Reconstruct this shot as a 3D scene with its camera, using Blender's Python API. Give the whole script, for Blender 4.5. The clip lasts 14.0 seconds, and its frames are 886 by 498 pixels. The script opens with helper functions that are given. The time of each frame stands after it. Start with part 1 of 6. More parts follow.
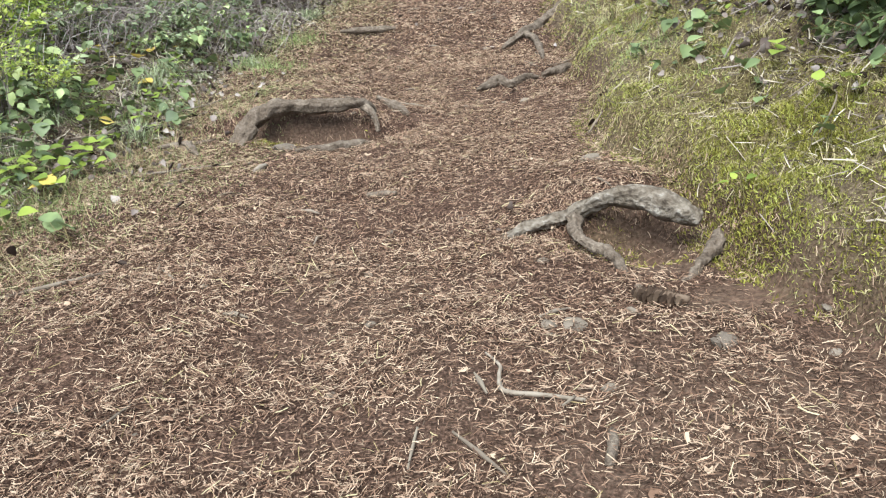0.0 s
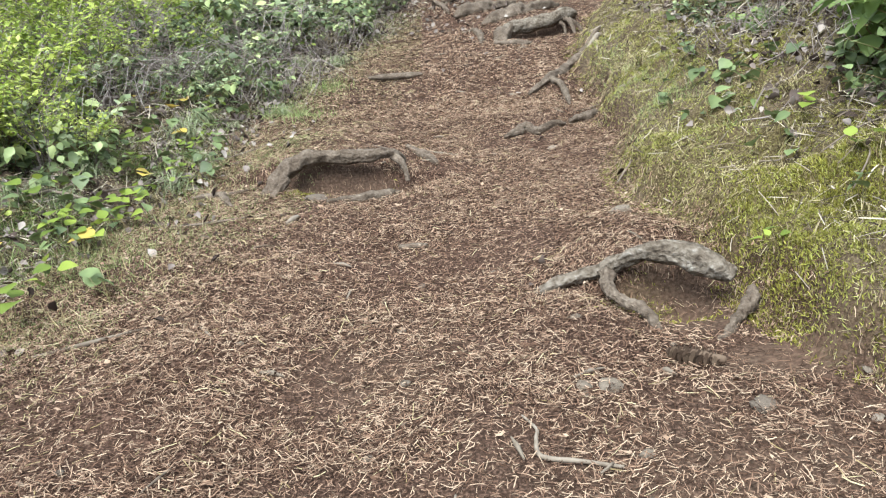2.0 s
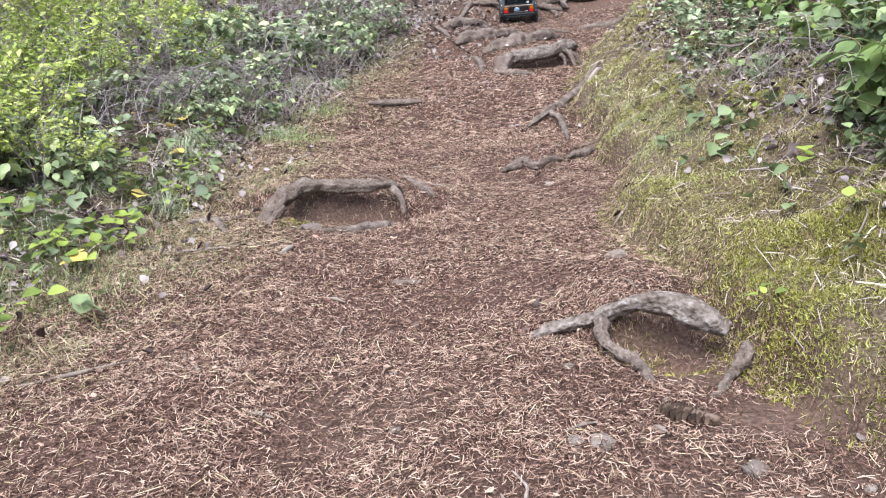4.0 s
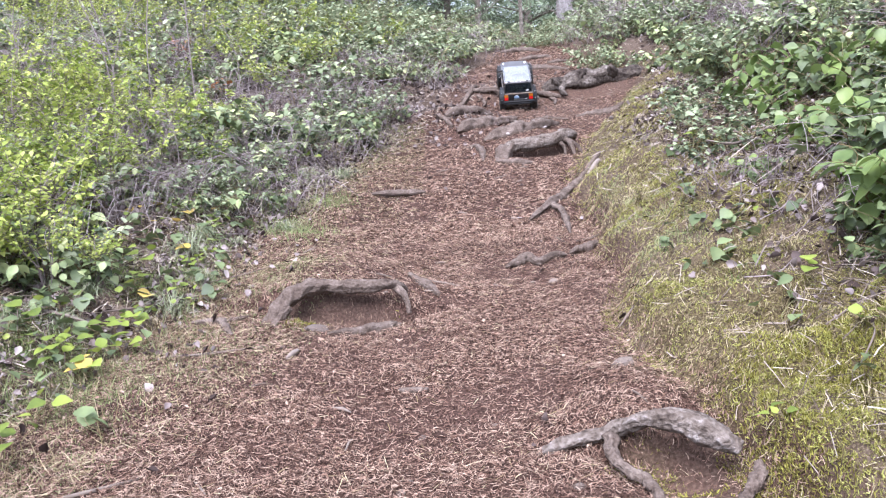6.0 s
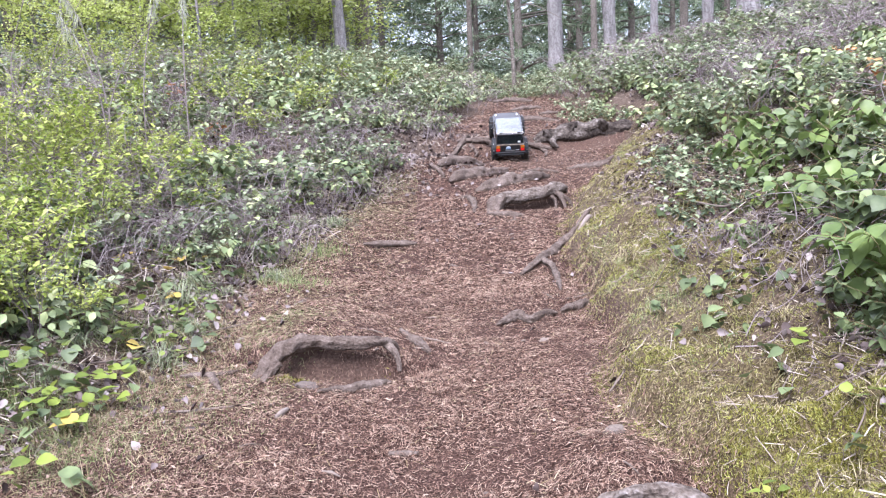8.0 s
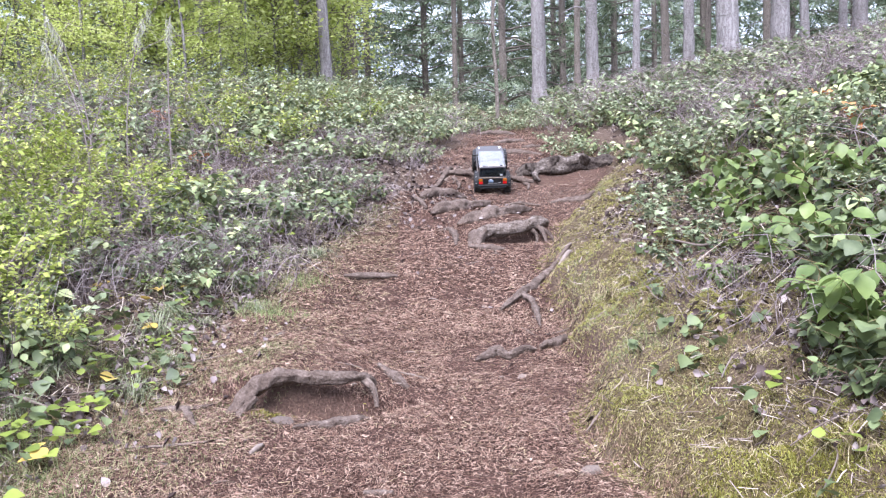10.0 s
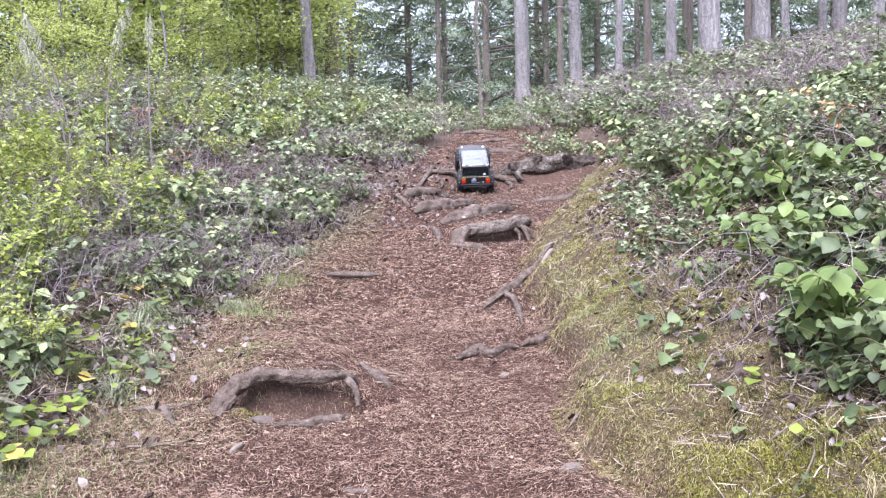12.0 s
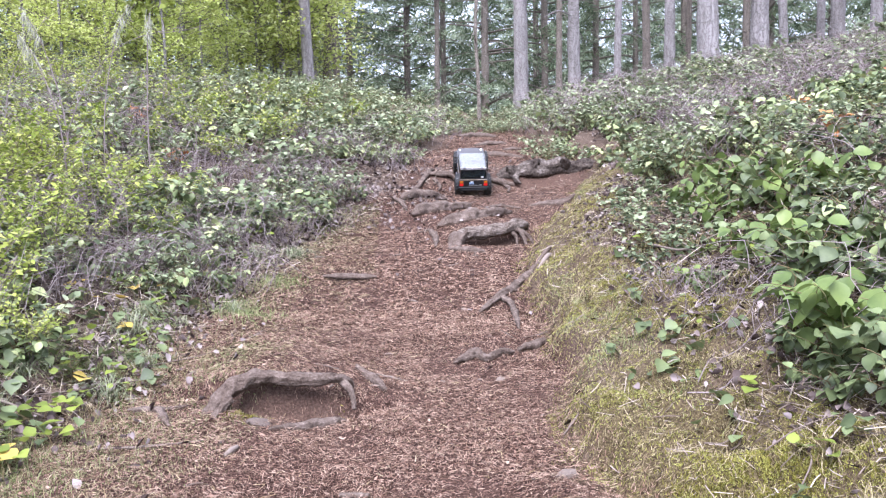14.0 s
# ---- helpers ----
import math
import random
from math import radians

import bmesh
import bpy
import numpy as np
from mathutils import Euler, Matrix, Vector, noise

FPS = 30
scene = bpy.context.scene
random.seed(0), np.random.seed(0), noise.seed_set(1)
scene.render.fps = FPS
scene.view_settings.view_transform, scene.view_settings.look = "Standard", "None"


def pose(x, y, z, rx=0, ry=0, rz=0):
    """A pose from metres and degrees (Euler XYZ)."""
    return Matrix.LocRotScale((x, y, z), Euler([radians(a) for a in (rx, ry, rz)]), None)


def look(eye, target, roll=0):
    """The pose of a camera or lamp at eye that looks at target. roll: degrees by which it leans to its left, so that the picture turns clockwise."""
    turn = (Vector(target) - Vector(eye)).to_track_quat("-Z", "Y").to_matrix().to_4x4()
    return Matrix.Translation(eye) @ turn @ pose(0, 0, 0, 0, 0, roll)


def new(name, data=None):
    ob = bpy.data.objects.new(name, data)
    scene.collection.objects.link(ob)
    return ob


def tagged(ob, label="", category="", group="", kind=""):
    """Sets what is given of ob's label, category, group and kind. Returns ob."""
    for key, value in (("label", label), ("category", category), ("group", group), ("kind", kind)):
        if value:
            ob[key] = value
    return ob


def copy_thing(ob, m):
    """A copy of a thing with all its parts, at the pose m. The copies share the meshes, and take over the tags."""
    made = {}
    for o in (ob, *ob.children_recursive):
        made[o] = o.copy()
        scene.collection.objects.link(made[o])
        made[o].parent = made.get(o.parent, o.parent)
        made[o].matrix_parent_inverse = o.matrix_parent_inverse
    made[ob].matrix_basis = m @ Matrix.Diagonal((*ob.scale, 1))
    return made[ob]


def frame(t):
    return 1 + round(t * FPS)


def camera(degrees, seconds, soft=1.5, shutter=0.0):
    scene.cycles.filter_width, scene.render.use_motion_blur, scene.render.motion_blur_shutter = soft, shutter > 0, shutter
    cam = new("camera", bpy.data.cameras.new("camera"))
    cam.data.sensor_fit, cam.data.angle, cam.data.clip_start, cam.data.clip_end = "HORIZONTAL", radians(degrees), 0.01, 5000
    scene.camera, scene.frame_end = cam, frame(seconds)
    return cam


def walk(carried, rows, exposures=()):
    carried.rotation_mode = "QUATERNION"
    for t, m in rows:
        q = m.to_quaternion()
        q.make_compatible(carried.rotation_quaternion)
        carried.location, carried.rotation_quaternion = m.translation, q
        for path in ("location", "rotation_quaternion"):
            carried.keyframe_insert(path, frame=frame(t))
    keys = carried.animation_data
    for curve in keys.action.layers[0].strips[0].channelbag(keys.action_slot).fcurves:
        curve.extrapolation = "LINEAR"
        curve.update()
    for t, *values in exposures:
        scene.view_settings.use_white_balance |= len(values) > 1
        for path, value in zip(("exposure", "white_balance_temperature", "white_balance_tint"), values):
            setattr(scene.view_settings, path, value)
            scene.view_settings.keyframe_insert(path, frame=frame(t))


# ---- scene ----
cam = camera(59.0, 14.0, 1.22)
ROWS = [
    (0.0, 0.0000, 0.0000, 0.6000, 69.473, 5.785, -2.161),
    (0.5, -0.0046, -0.0015, 0.6010, 70.956, 7.039, -1.185),
    (1.0, -0.0062, -0.0009, 0.6138, 71.922, 6.546, -0.693),
    (1.5, -0.0089, 0.0032, 0.6265, 71.713, 6.448, -0.406),
    (2.0, -0.0094, 0.0026, 0.6340, 72.181, 6.583, -0.573),
    (2.5, -0.0120, 0.0061, 0.6441, 72.791, 6.357, -0.389),
    (5.0, -0.0125, 0.0247, 0.6969, 75.215, 3.470, -0.659),
    (5.5, -0.0177, 0.0273, 0.7191, 77.305, 4.045, -0.649),
    (6.0, -0.0191, 0.0281, 0.7318, 78.843, 4.391, -0.517),
    (6.5, -0.0221, 0.0286, 0.7457, 79.171, 4.276, -0.474),
    (7.0, -0.0287, 0.0305, 0.7633, 80.651, 3.877, -0.323),
    (7.5, -0.0277, 0.0308, 0.7695, 81.323, 3.106, -0.859),
    (8.0, -0.0286, 0.0278, 0.7725, 81.865, 2.919, -1.185),
    (10.5, -0.0207, 0.0259, 0.7902, 84.063, 1.437, -2.718),
    (11.0, -0.0208, 0.0269, 0.7897, 83.985, 1.143, -2.963),
    (11.5, -0.0178, 0.0276, 0.7862, 83.903, 1.515, -3.379),
    (12.0, -0.0153, 0.0277, 0.7847, 83.878, 1.762, -3.506),
    (12.5, -0.0165, 0.0280, 0.7859, 83.939, 1.458, -3.663),
    (13.0, -0.0183, 0.0283, 0.7877, 83.908, 1.151, -3.879),
    (13.5, -0.0196, 0.0292, 0.7894, 83.820, 0.942, -3.865),
    (14.0, -0.0196, 0.0308, 0.7896, 83.999, 1.031, -3.713),
]
walk(cam, [(t, pose(x, y, z, rx, ry, rz)) for t, x, y, z, rx, ry, rz in ROWS],
     [(0.0, 1.45, 5950, -2), (2.7, 1.45, 5950, -2), (4.8, 1.68, 5500, 19), (14.0, 1.68, 5530, 23)])

# ---- sky and light: bright overcast ----
world = bpy.data.worlds.new("sky")
scene.world = world
world.use_nodes = True
wn = world.node_tree.nodes
sky = wn.new("ShaderNodeTexSky")
sky.sky_type, sky.sun_disc = "NISHITA", False
sky.sun_elevation, sky.sun_rotation = radians(58), radians(200)
sky.air_density, sky.dust_density = 1.0, 4.0
soft_sky = wn.new("ShaderNodeMix")
soft_sky.data_type = "RGBA"
soft_sky.inputs[0].default_value = 0.7
soft_sky.inputs[7].default_value = (7.4, 7.8, 8.2, 1)
world.node_tree.links.new(sky.outputs[0], soft_sky.inputs[6])
world.node_tree.links.new(soft_sky.outputs[2], wn["Background"].inputs[0])
wn["Background"].inputs[1].default_value = 0.105
sun = new("sun", bpy.data.lights.new("sun", "SUN"))
sun.data.energy, sun.data.angle, sun.data.color = 2.9, radians(42), (1.0, 0.96, 0.9)
SUN_DIR = Vector((math.sin(radians(200)) * math.cos(radians(58)), math.cos(radians(200)) * math.cos(radians(58)), math.sin(radians(58))))
sun.matrix_world = look(SUN_DIR * 30, (0, 0, 0))

rnd = random.Random(7)


# ---- materials ----
def material(name, colours, scale=40.0, rough=0.75, bump=0.4, island=0.0, each=0.0, detail=6.0, stretch=(1, 1, 1), metallic=0.0,
             through_light=0.0, specular=0.22, bump_size=0.002, coarse=6.0):
    """Noise at two scales runs through the colours; island and each shift them piece by piece and object by object."""
    m = bpy.data.materials.new(name)
    m.use_nodes = True
    n, l = m.node_tree.nodes, m.node_tree.links
    bsdf = n["Principled BSDF"]
    co = n.new("ShaderNodeTexCoord")
    mp = n.new("ShaderNodeMapping")
    mp.inputs["Scale"].default_value = stretch
    l.new(co.outputs["Object"], mp.inputs[0])
    fine, wide = n.new("ShaderNodeTexNoise"), n.new("ShaderNodeTexNoise")
    fine.inputs["Scale"].default_value, fine.inputs["Detail"].default_value = scale, detail
    wide.inputs["Scale"].default_value, wide.inputs["Detail"].default_value = scale / coarse, 3.0
    l.new(mp.outputs[0], fine.inputs[0])
    l.new(mp.outputs[0], wide.inputs[0])
    mix = n.new("ShaderNodeMath")
    mix.operation = "MULTIPLY_ADD"
    mix.inputs[1].default_value = 0.5
    half = n.new("ShaderNodeMath")
    half.operation = "MULTIPLY"
    half.inputs[1].default_value = 0.5
    l.new(wide.outputs[0], half.inputs[0])
    l.new(fine.outputs[0], mix.inputs[0])
    l.new(half.outputs[0], mix.inputs[2])
    factor = mix.outputs[0]
    for amount, source in ((island, "island"), (each, "each")):
        if amount:
            if source == "island":
                r = n.new("ShaderNodeNewGeometry").outputs["Random Per Island"]
            else:
                r = n.new("ShaderNodeObjectInfo").outputs["Random"]
            a = n.new("ShaderNodeMath")
            a.operation, a.inputs[1].default_value, a.inputs[2].default_value = "MULTIPLY_ADD", amount, -amount / 2
            l.new(r, a.inputs[0])
            b = n.new("ShaderNodeMath")
            l.new(factor, b.inputs[0])
            l.new(a.outputs[0], b.inputs[1])
            factor = b.outputs[0]
    ramp = n.new("ShaderNodeValToRGB")
    e = ramp.color_ramp.elements
    lo, hi = (0.3, 0.7) if not (island or each) else (0.1, 0.9)
    while len(e) < len(colours):
        e.new(0.5)
    for k, c in enumerate(colours):
        e[k].position = lo + (hi - lo) * k / max(1, len(colours) - 1)
        e[k].color = (*c, 1)
    l.new(factor, ramp.inputs[0])
    l.new(ramp.outputs[0], bsdf.inputs["Base Color"])
    bsdf.inputs["Roughness"].default_value = rough
    bsdf.inputs["Metallic"].default_value = metallic
    bsdf.inputs["Specular IOR Level"].default_value = specular
    if bump:
        bp = n.new("ShaderNodeBump")
        bp.inputs["Strength"].default_value, bp.inputs["Distance"].default_value = bump, bump_size
        l.new(fine.outputs[0], bp.inputs["Height"])
        l.new(bp.outputs[0], bsdf.inputs["Normal"])
    if through_light:
        tr, add = n.new("ShaderNodeBsdfTranslucent"), n.new("ShaderNodeMixShader")
        l.new(ramp.outputs[0], tr.inputs[0])
        add.inputs[0].default_value = through_light
        l.new(bsdf.outputs[0], add.inputs[1])
        l.new(tr.outputs[0], add.inputs[2])
        l.new(add.outputs[0], n["Material Output"].inputs[0])
    return m


def bark_material(name, colours):
    """Bark with long upright furrows, plates and grey weathering."""
    m = material(name, colours, 16, 0.92, 0.0, stretch=(1.6, 1.6, 0.3), detail=10, each=0.2, coarse=8)
    n, l = m.node_tree.nodes, m.node_tree.links
    co, mp, v = n.new("ShaderNodeTexCoord"), n.new("ShaderNodeMapping"), n.new("ShaderNodeTexVoronoi")
    mp.inputs["Scale"].default_value = (1, 1, 0.07)
    v.feature, v.inputs["Scale"].default_value = "DISTANCE_TO_EDGE", 26
    nz, add = n.new("ShaderNodeTexNoise"), n.new("ShaderNodeMix")
    nz.inputs["Scale"].default_value = 14
    add.data_type, add.blend_type = "RGBA", "ADD"
    add.inputs[0].default_value = 0.12
    l.new(co.outputs["Object"], mp.inputs[0])
    l.new(co.outputs["Object"], nz.inputs[0])
    l.new(mp.outputs[0], add.inputs[6])
    l.new(nz.outputs["Color"], add.inputs[7])
    l.new(add.outputs[2], v.inputs[0])
    ramp, mul = n.new("ShaderNodeValToRGB"), n.new("ShaderNodeMix")
    ramp.color_ramp.elements[0].color, ramp.color_ramp.elements[1].position = (0.62, 0.6, 0.58, 1), 0.14
    mul.data_type, mul.blend_type = "RGBA", "MULTIPLY"
    mul.inputs[0].default_value = 1.0
    bsdf = n["Principled BSDF"]
    base = bsdf.inputs["Base Color"].links[0].from_socket
    l.new(v.outputs["Distance"], ramp.inputs[0])
    l.new(base, mul.inputs[6])
    l.new(ramp.outputs[0], mul.inputs[7])
    l.new(mul.outputs[2], bsdf.inputs["Base Color"])
    bp = n.new("ShaderNodeBump")
    bp.inputs["Strength"].default_value, bp.inputs["Distance"].default_value = 0.8, 0.03
    l.new(ramp.outputs[0], bp.inputs["Height"])
    l.new(bp.outputs[0], bsdf.inputs["Normal"])
    return m


def ground_material():
    """Needle duff on the trail, moss on the bank, dark leaf mould under the shrubs, bare red clay where the bank has broken."""
    m = bpy.data.materials.new("forest_ground")
    m.use_nodes = True
    n, l = m.node_tree.nodes, m.node_tree.links
    bsdf = n["Principled BSDF"]
    co = n.new("ShaderNodeTexCoord")

    def grain(scale, colours, detail=8.0, lo=0.32, hi=0.68):
        t, r = n.new("ShaderNodeTexNoise"), n.new("ShaderNodeValToRGB")
        t.inputs["Scale"].default_value, t.inputs["Detail"].default_value = scale, detail
        l.new(co.outputs["Object"], t.inputs[0])
        e = r.color_ramp.elements
        while len(e) < len(colours):
            e.new(0.5)
        for k, c in enumerate(colours):
            e[k].position, e[k].color = lo + (hi - lo) * k / (len(colours) - 1), (*c, 1)
        l.new(t.outputs[0], r.inputs[0])
        return t, r

    tn, trail = grain(260, [(0.012, 0.007, 0.005), (0.05, 0.028, 0.021), (0.15, 0.092, 0.07)], 12.0)
    _, mould = grain(190, [(0.025, 0.018, 0.013), (0.09, 0.064, 0.048), (0.19, 0.145, 0.11)])
    _, moss = grain(240, [(0.028, 0.021, 0.011), (0.085, 0.064, 0.032), (0.17, 0.14, 0.07)])
    _, clay = grain(150, [(0.03, 0.018, 0.013), (0.085, 0.05, 0.037), (0.16, 0.10, 0.075)], 14.0, 0.25, 0.75)
    out = mould.outputs[0]
    for name, r in (("trail", trail), ("moss", moss), ("clay", clay)):
        at = n.new("ShaderNodeAttribute")
        at.attribute_name = name
        mx = n.new("ShaderNodeMix")
        mx.data_type = "RGBA"
        l.new(at.outputs["Fac"], mx.inputs[0])
        l.new(out, mx.inputs[6])
        l.new(r.outputs[0], mx.inputs[7])
        out = mx.outputs[2]
    l.new(out, bsdf.inputs["Base Color"])
    bsdf.inputs["Roughness"].default_value = 0.92
    bsdf.inputs["Specular IOR Level"].default_value = 0.08
    bp = n.new("ShaderNodeBump")
    bp.inputs["Strength"].default_value, bp.inputs["Distance"].default_value = 0.7, 0.006
    l.new(tn.outputs[0], bp.inputs["Height"])
    l.new(bp.outputs[0], bsdf.inputs["Normal"])
    return m


M_GROUND = ground_material()
M_CHIP = material("needle_chips", [(0.026, 0.014, 0.010), (0.07, 0.039, 0.027), (0.125, 0.073, 0.051), (0.185, 0.112, 0.08), (0.245, 0.157, 0.113), (0.31, 0.21, 0.155), (0.40, 0.295, 0.22)], 60, 0.8, 0.2, island=1.0, specular=0.1)
M_STRAW = material("dry_grass", [(0.24, 0.18, 0.09), (0.38, 0.30, 0.17), (0.5, 0.43, 0.28)], 60, 0.8, 0, island=0.9, specular=0.3, through_light=0.2)
M_MOSS = material("moss_fronds", [(0.085, 0.066, 0.028), (0.16, 0.138, 0.047), (0.245, 0.23, 0.066), (0.33, 0.33, 0.094), (0.41, 0.415, 0.135), (0.49, 0.485, 0.22)], 26, 0.85, 0, island=0.38, specular=0.08, through_light=0.2, coarse=4.5)
M_MOSS_BRIGHT = material("fresh_moss_fronds", [(0.075, 0.062, 0.018), (0.16, 0.142, 0.032), (0.26, 0.243, 0.05), (0.36, 0.345, 0.085)], 40, 0.85, 0, island=0.7, specular=0.08, through_light=0.2)
M_BANK_STRAW = material("withered_grass", [(0.035, 0.025, 0.016), (0.09, 0.068, 0.038), (0.18, 0.142, 0.08), (0.28, 0.228, 0.13), (0.39, 0.335, 0.2)], 50, 0.85, 0, island=0.95, specular=0.08)
M_GRASS = material("grass_blades", [(0.112, 0.154, 0.049), (0.238, 0.294, 0.112), (0.42, 0.434, 0.224)], 20, 0.7, 0, island=0.8, specular=0.15, through_light=0.3)
M_GRASS_GREY = material("grey_grass_blades", [(0.11, 0.125, 0.07), (0.21, 0.235, 0.135), (0.34, 0.36, 0.235)], 20, 0.7, 0, island=0.8, specular=0.15, through_light=0.25)
M_ROOT = material("weathered_root_bark", [(0.035, 0.023, 0.017), (0.085, 0.062, 0.048), (0.14, 0.107, 0.086), (0.23, 0.185, 0.152)], 170, 0.85, 1.0, bump_size=0.007, detail=10, coarse=5)
M_ROOT_WORN = material("worn_root_wood", [(0.04, 0.03, 0.024), (0.09, 0.07, 0.056), (0.145, 0.117, 0.096), (0.205, 0.173, 0.15), (0.32, 0.288, 0.26)], 120, 0.85, 1.0, bump_size=0.010, detail=12, coarse=4, specular=0.12)
M_LOG = material("lichened_log_bark", [(0.014, 0.011, 0.009), (0.045, 0.035, 0.029), (0.10, 0.082, 0.068), (0.24, 0.21, 0.185)], 60, 0.9, 1.0, bump_size=0.014, detail=12, specular=0.1)
M_TWIG = material("dead_twig", [(0.06, 0.043, 0.033), (0.13, 0.10, 0.08), (0.23, 0.19, 0.155)], 80, 0.85, 0.4, island=0.6, each=0.3)
M_TWIG_PALE = material("bleached_twig", [(0.11, 0.085, 0.068), (0.19, 0.152, 0.125), (0.27, 0.23, 0.195)], 90, 0.8, 0.4)
M_DRY = material("dry_bramble_stems", [(0.10, 0.077, 0.072), (0.21, 0.17, 0.163), (0.35, 0.30, 0.29)], 40, 0.85, 0.2, island=0.8)
M_STEM = material("green_brown_stem", [(0.10, 0.07, 0.035), (0.19, 0.14, 0.07), (0.2, 0.2, 0.09)], 60, 0.7, 0.2, island=0.6)
M_LEAF = material("evergreen_leaves", [(0.055, 0.075, 0.03), (0.125, 0.16, 0.066), (0.21, 0.26, 0.108), (0.315, 0.365, 0.158), (0.43, 0.465, 0.22)], 30, 0.5, 0.15, island=1.0, each=0.3, through_light=0.22, specular=0.38)
M_LEAF_LIGHT = material("fresh_leaves", [(0.11, 0.15, 0.03), (0.23, 0.29, 0.05), (0.36, 0.41, 0.085), (0.47, 0.49, 0.15)], 30, 0.5, 0.1, island=0.8, each=0.4, through_light=0.35)
M_LEAF_FRESH = material("young_evergreen_leaves", [(0.075, 0.115, 0.03), (0.15, 0.205, 0.055), (0.24, 0.30, 0.085), (0.34, 0.40, 0.13)], 30, 0.45, 0.15, island=0.9, each=0.3, through_light=0.25, specular=0.35)
M_LEAF_DULL = material("dusty_small_leaves", [(0.065, 0.085, 0.046), (0.15, 0.185, 0.10), (0.255, 0.30, 0.165), (0.37, 0.405, 0.25)], 30, 0.6, 0.1, island=0.85, each=0.5, through_light=0.25, specular=0.2)
M_LEAF_ORANGE = material("orange_leaves", [(0.30, 0.10, 0.03), (0.45, 0.2, 0.07), (0.55, 0.32, 0.16)], 40, 0.6, 0.1, island=0.7, through_light=0.25)
M_LITTER = material("fallen_leaves", [(0.04, 0.028, 0.024), (0.095, 0.07, 0.062), (0.16, 0.127, 0.117), (0.235, 0.195, 0.183), (0.32, 0.275, 0.255)], 50, 0.85, 0.3, island=0.95, each=0.4, specular=0.08)
M_DUFF = material("dry_stem_litter", [(0.04, 0.03, 0.024), (0.1, 0.076, 0.062), (0.2, 0.158, 0.13), (0.31, 0.26, 0.22), (0.42, 0.36, 0.29)], 40, 0.85, 0.0, island=0.95, specular=0.1)
M_STONE = material("trail_stone", [(0.09, 0.07, 0.06), (0.17, 0.135, 0.11), (0.27, 0.22, 0.185)], 35, 0.85, 0.6, each=0.5, bump_size=0.003)
M_CONE = material("pine_cone_scales", [(0.03, 0.019, 0.014), (0.085, 0.055, 0.04), (0.2, 0.145, 0.105)], 60, 0.75, 0.4, island=0.5)
M_BARK = bark_material("grey_conifer_bark", [(0.12, 0.11, 0.105), (0.22, 0.205, 0.198), (0.33, 0.31, 0.30), (0.44, 0.42, 0.41)])
M_BARK_BROWN = bark_material("brown_conifer_bark", [(0.11, 0.095, 0.08), (0.21, 0.182, 0.152), (0.32, 0.285, 0.245)])
M_NEEDLE = material("conifer_sprays", [(0.06, 0.09, 0.05), (0.14, 0.185, 0.105), (0.23, 0.285, 0.17), (0.34, 0.4, 0.26)], 3, 0.7, 0, island=0.7, each=0.25, through_light=0.2)
M_SPRING = material("spring_leaves", [(0.29, 0.35, 0.08), (0.45, 0.52, 0.13), (0.57, 0.62, 0.21), (0.65, 0.68, 0.32)], 3, 0.55, 0, island=0.75, each=0.2, through_light=0.6)
# Distant greens are set pale: the haze is put into their colour.
M_FAR = material("far_woods", [(0.08, 0.11, 0.07), (0.18, 0.225, 0.145), (0.29, 0.34, 0.23), (0.4, 0.45, 0.33)], 0.6, 0.8, 0, island=0.8, through_light=0.25)
M_LEAF_YELLOW = material("yellowed_leaves", [(0.38, 0.27, 0.06), (0.52, 0.4, 0.1), (0.6, 0.5, 0.2)], 40, 0.6, 0.1, island=0.6, through_light=0.25)
M_LICHEN = material("pale_hanging_seed_heads", [(0.3, 0.31, 0.22), (0.42, 0.42, 0.33), (0.52, 0.52, 0.43)], 60, 0.85, 0, island=0.5, through_light=0.3)


# ---- helpers for building ----
def bm_mesh(name, bm, mat, smooth=False):
    me = bpy.data.meshes.new(name)
    bm.normal_update()
    bm.to_mesh(me)
    bm.free()
    for one in (mat if isinstance(mat, (list, tuple)) else [mat]):
        me.materials.append(one)
    if smooth:
        me.shade_smooth()
    return me


def array_mesh(name, verts, faces, mat, smooth=False):
    """A mesh from numpy arrays; faces is one array of equal corners, or a list of such arrays."""
    me = bpy.data.meshes.new(name)
    blocks = faces if isinstance(faces, list) else [faces]
    blocks = [np.asarray(b, np.int32) for b in blocks if len(b)]
    loops = np.concatenate([b.ravel() for b in blocks])
    sizes = np.concatenate([np.full(len(b), b.shape[1], np.int32) for b in blocks])
    me.vertices.add(len(verts))
    me.vertices.foreach_set("co", np.asarray(verts, np.float32).ravel())
    me.loops.add(len(loops))
    me.loops.foreach_set("vertex_index", loops)
    me.polygons.add(len(sizes))
    me.polygons.foreach_set("loop_start", np.concatenate([[0], np.cumsum(sizes)[:-1]]).astype(np.int32))
    me.update(calc_edges=True)
    me.validate()
    me.materials.append(mat)
    if smooth:
        me.shade_smooth()
    return me


def part(name, bm, mat, parent, label="", smooth=False):
    ob = new(name, bm_mesh(name, bm, mat, smooth) if isinstance(bm, bmesh.types.BMesh) else bm)
    ob.parent = parent
    return tagged(ob, label) if label else ob


def thing(name, label, category, m=None, group="", kind=""):
    ob = new(name)
    ob.empty_display_size = 0.05
    if m is not None:
        ob.matrix_basis = m
    return tagged(ob, label, category, group, kind)


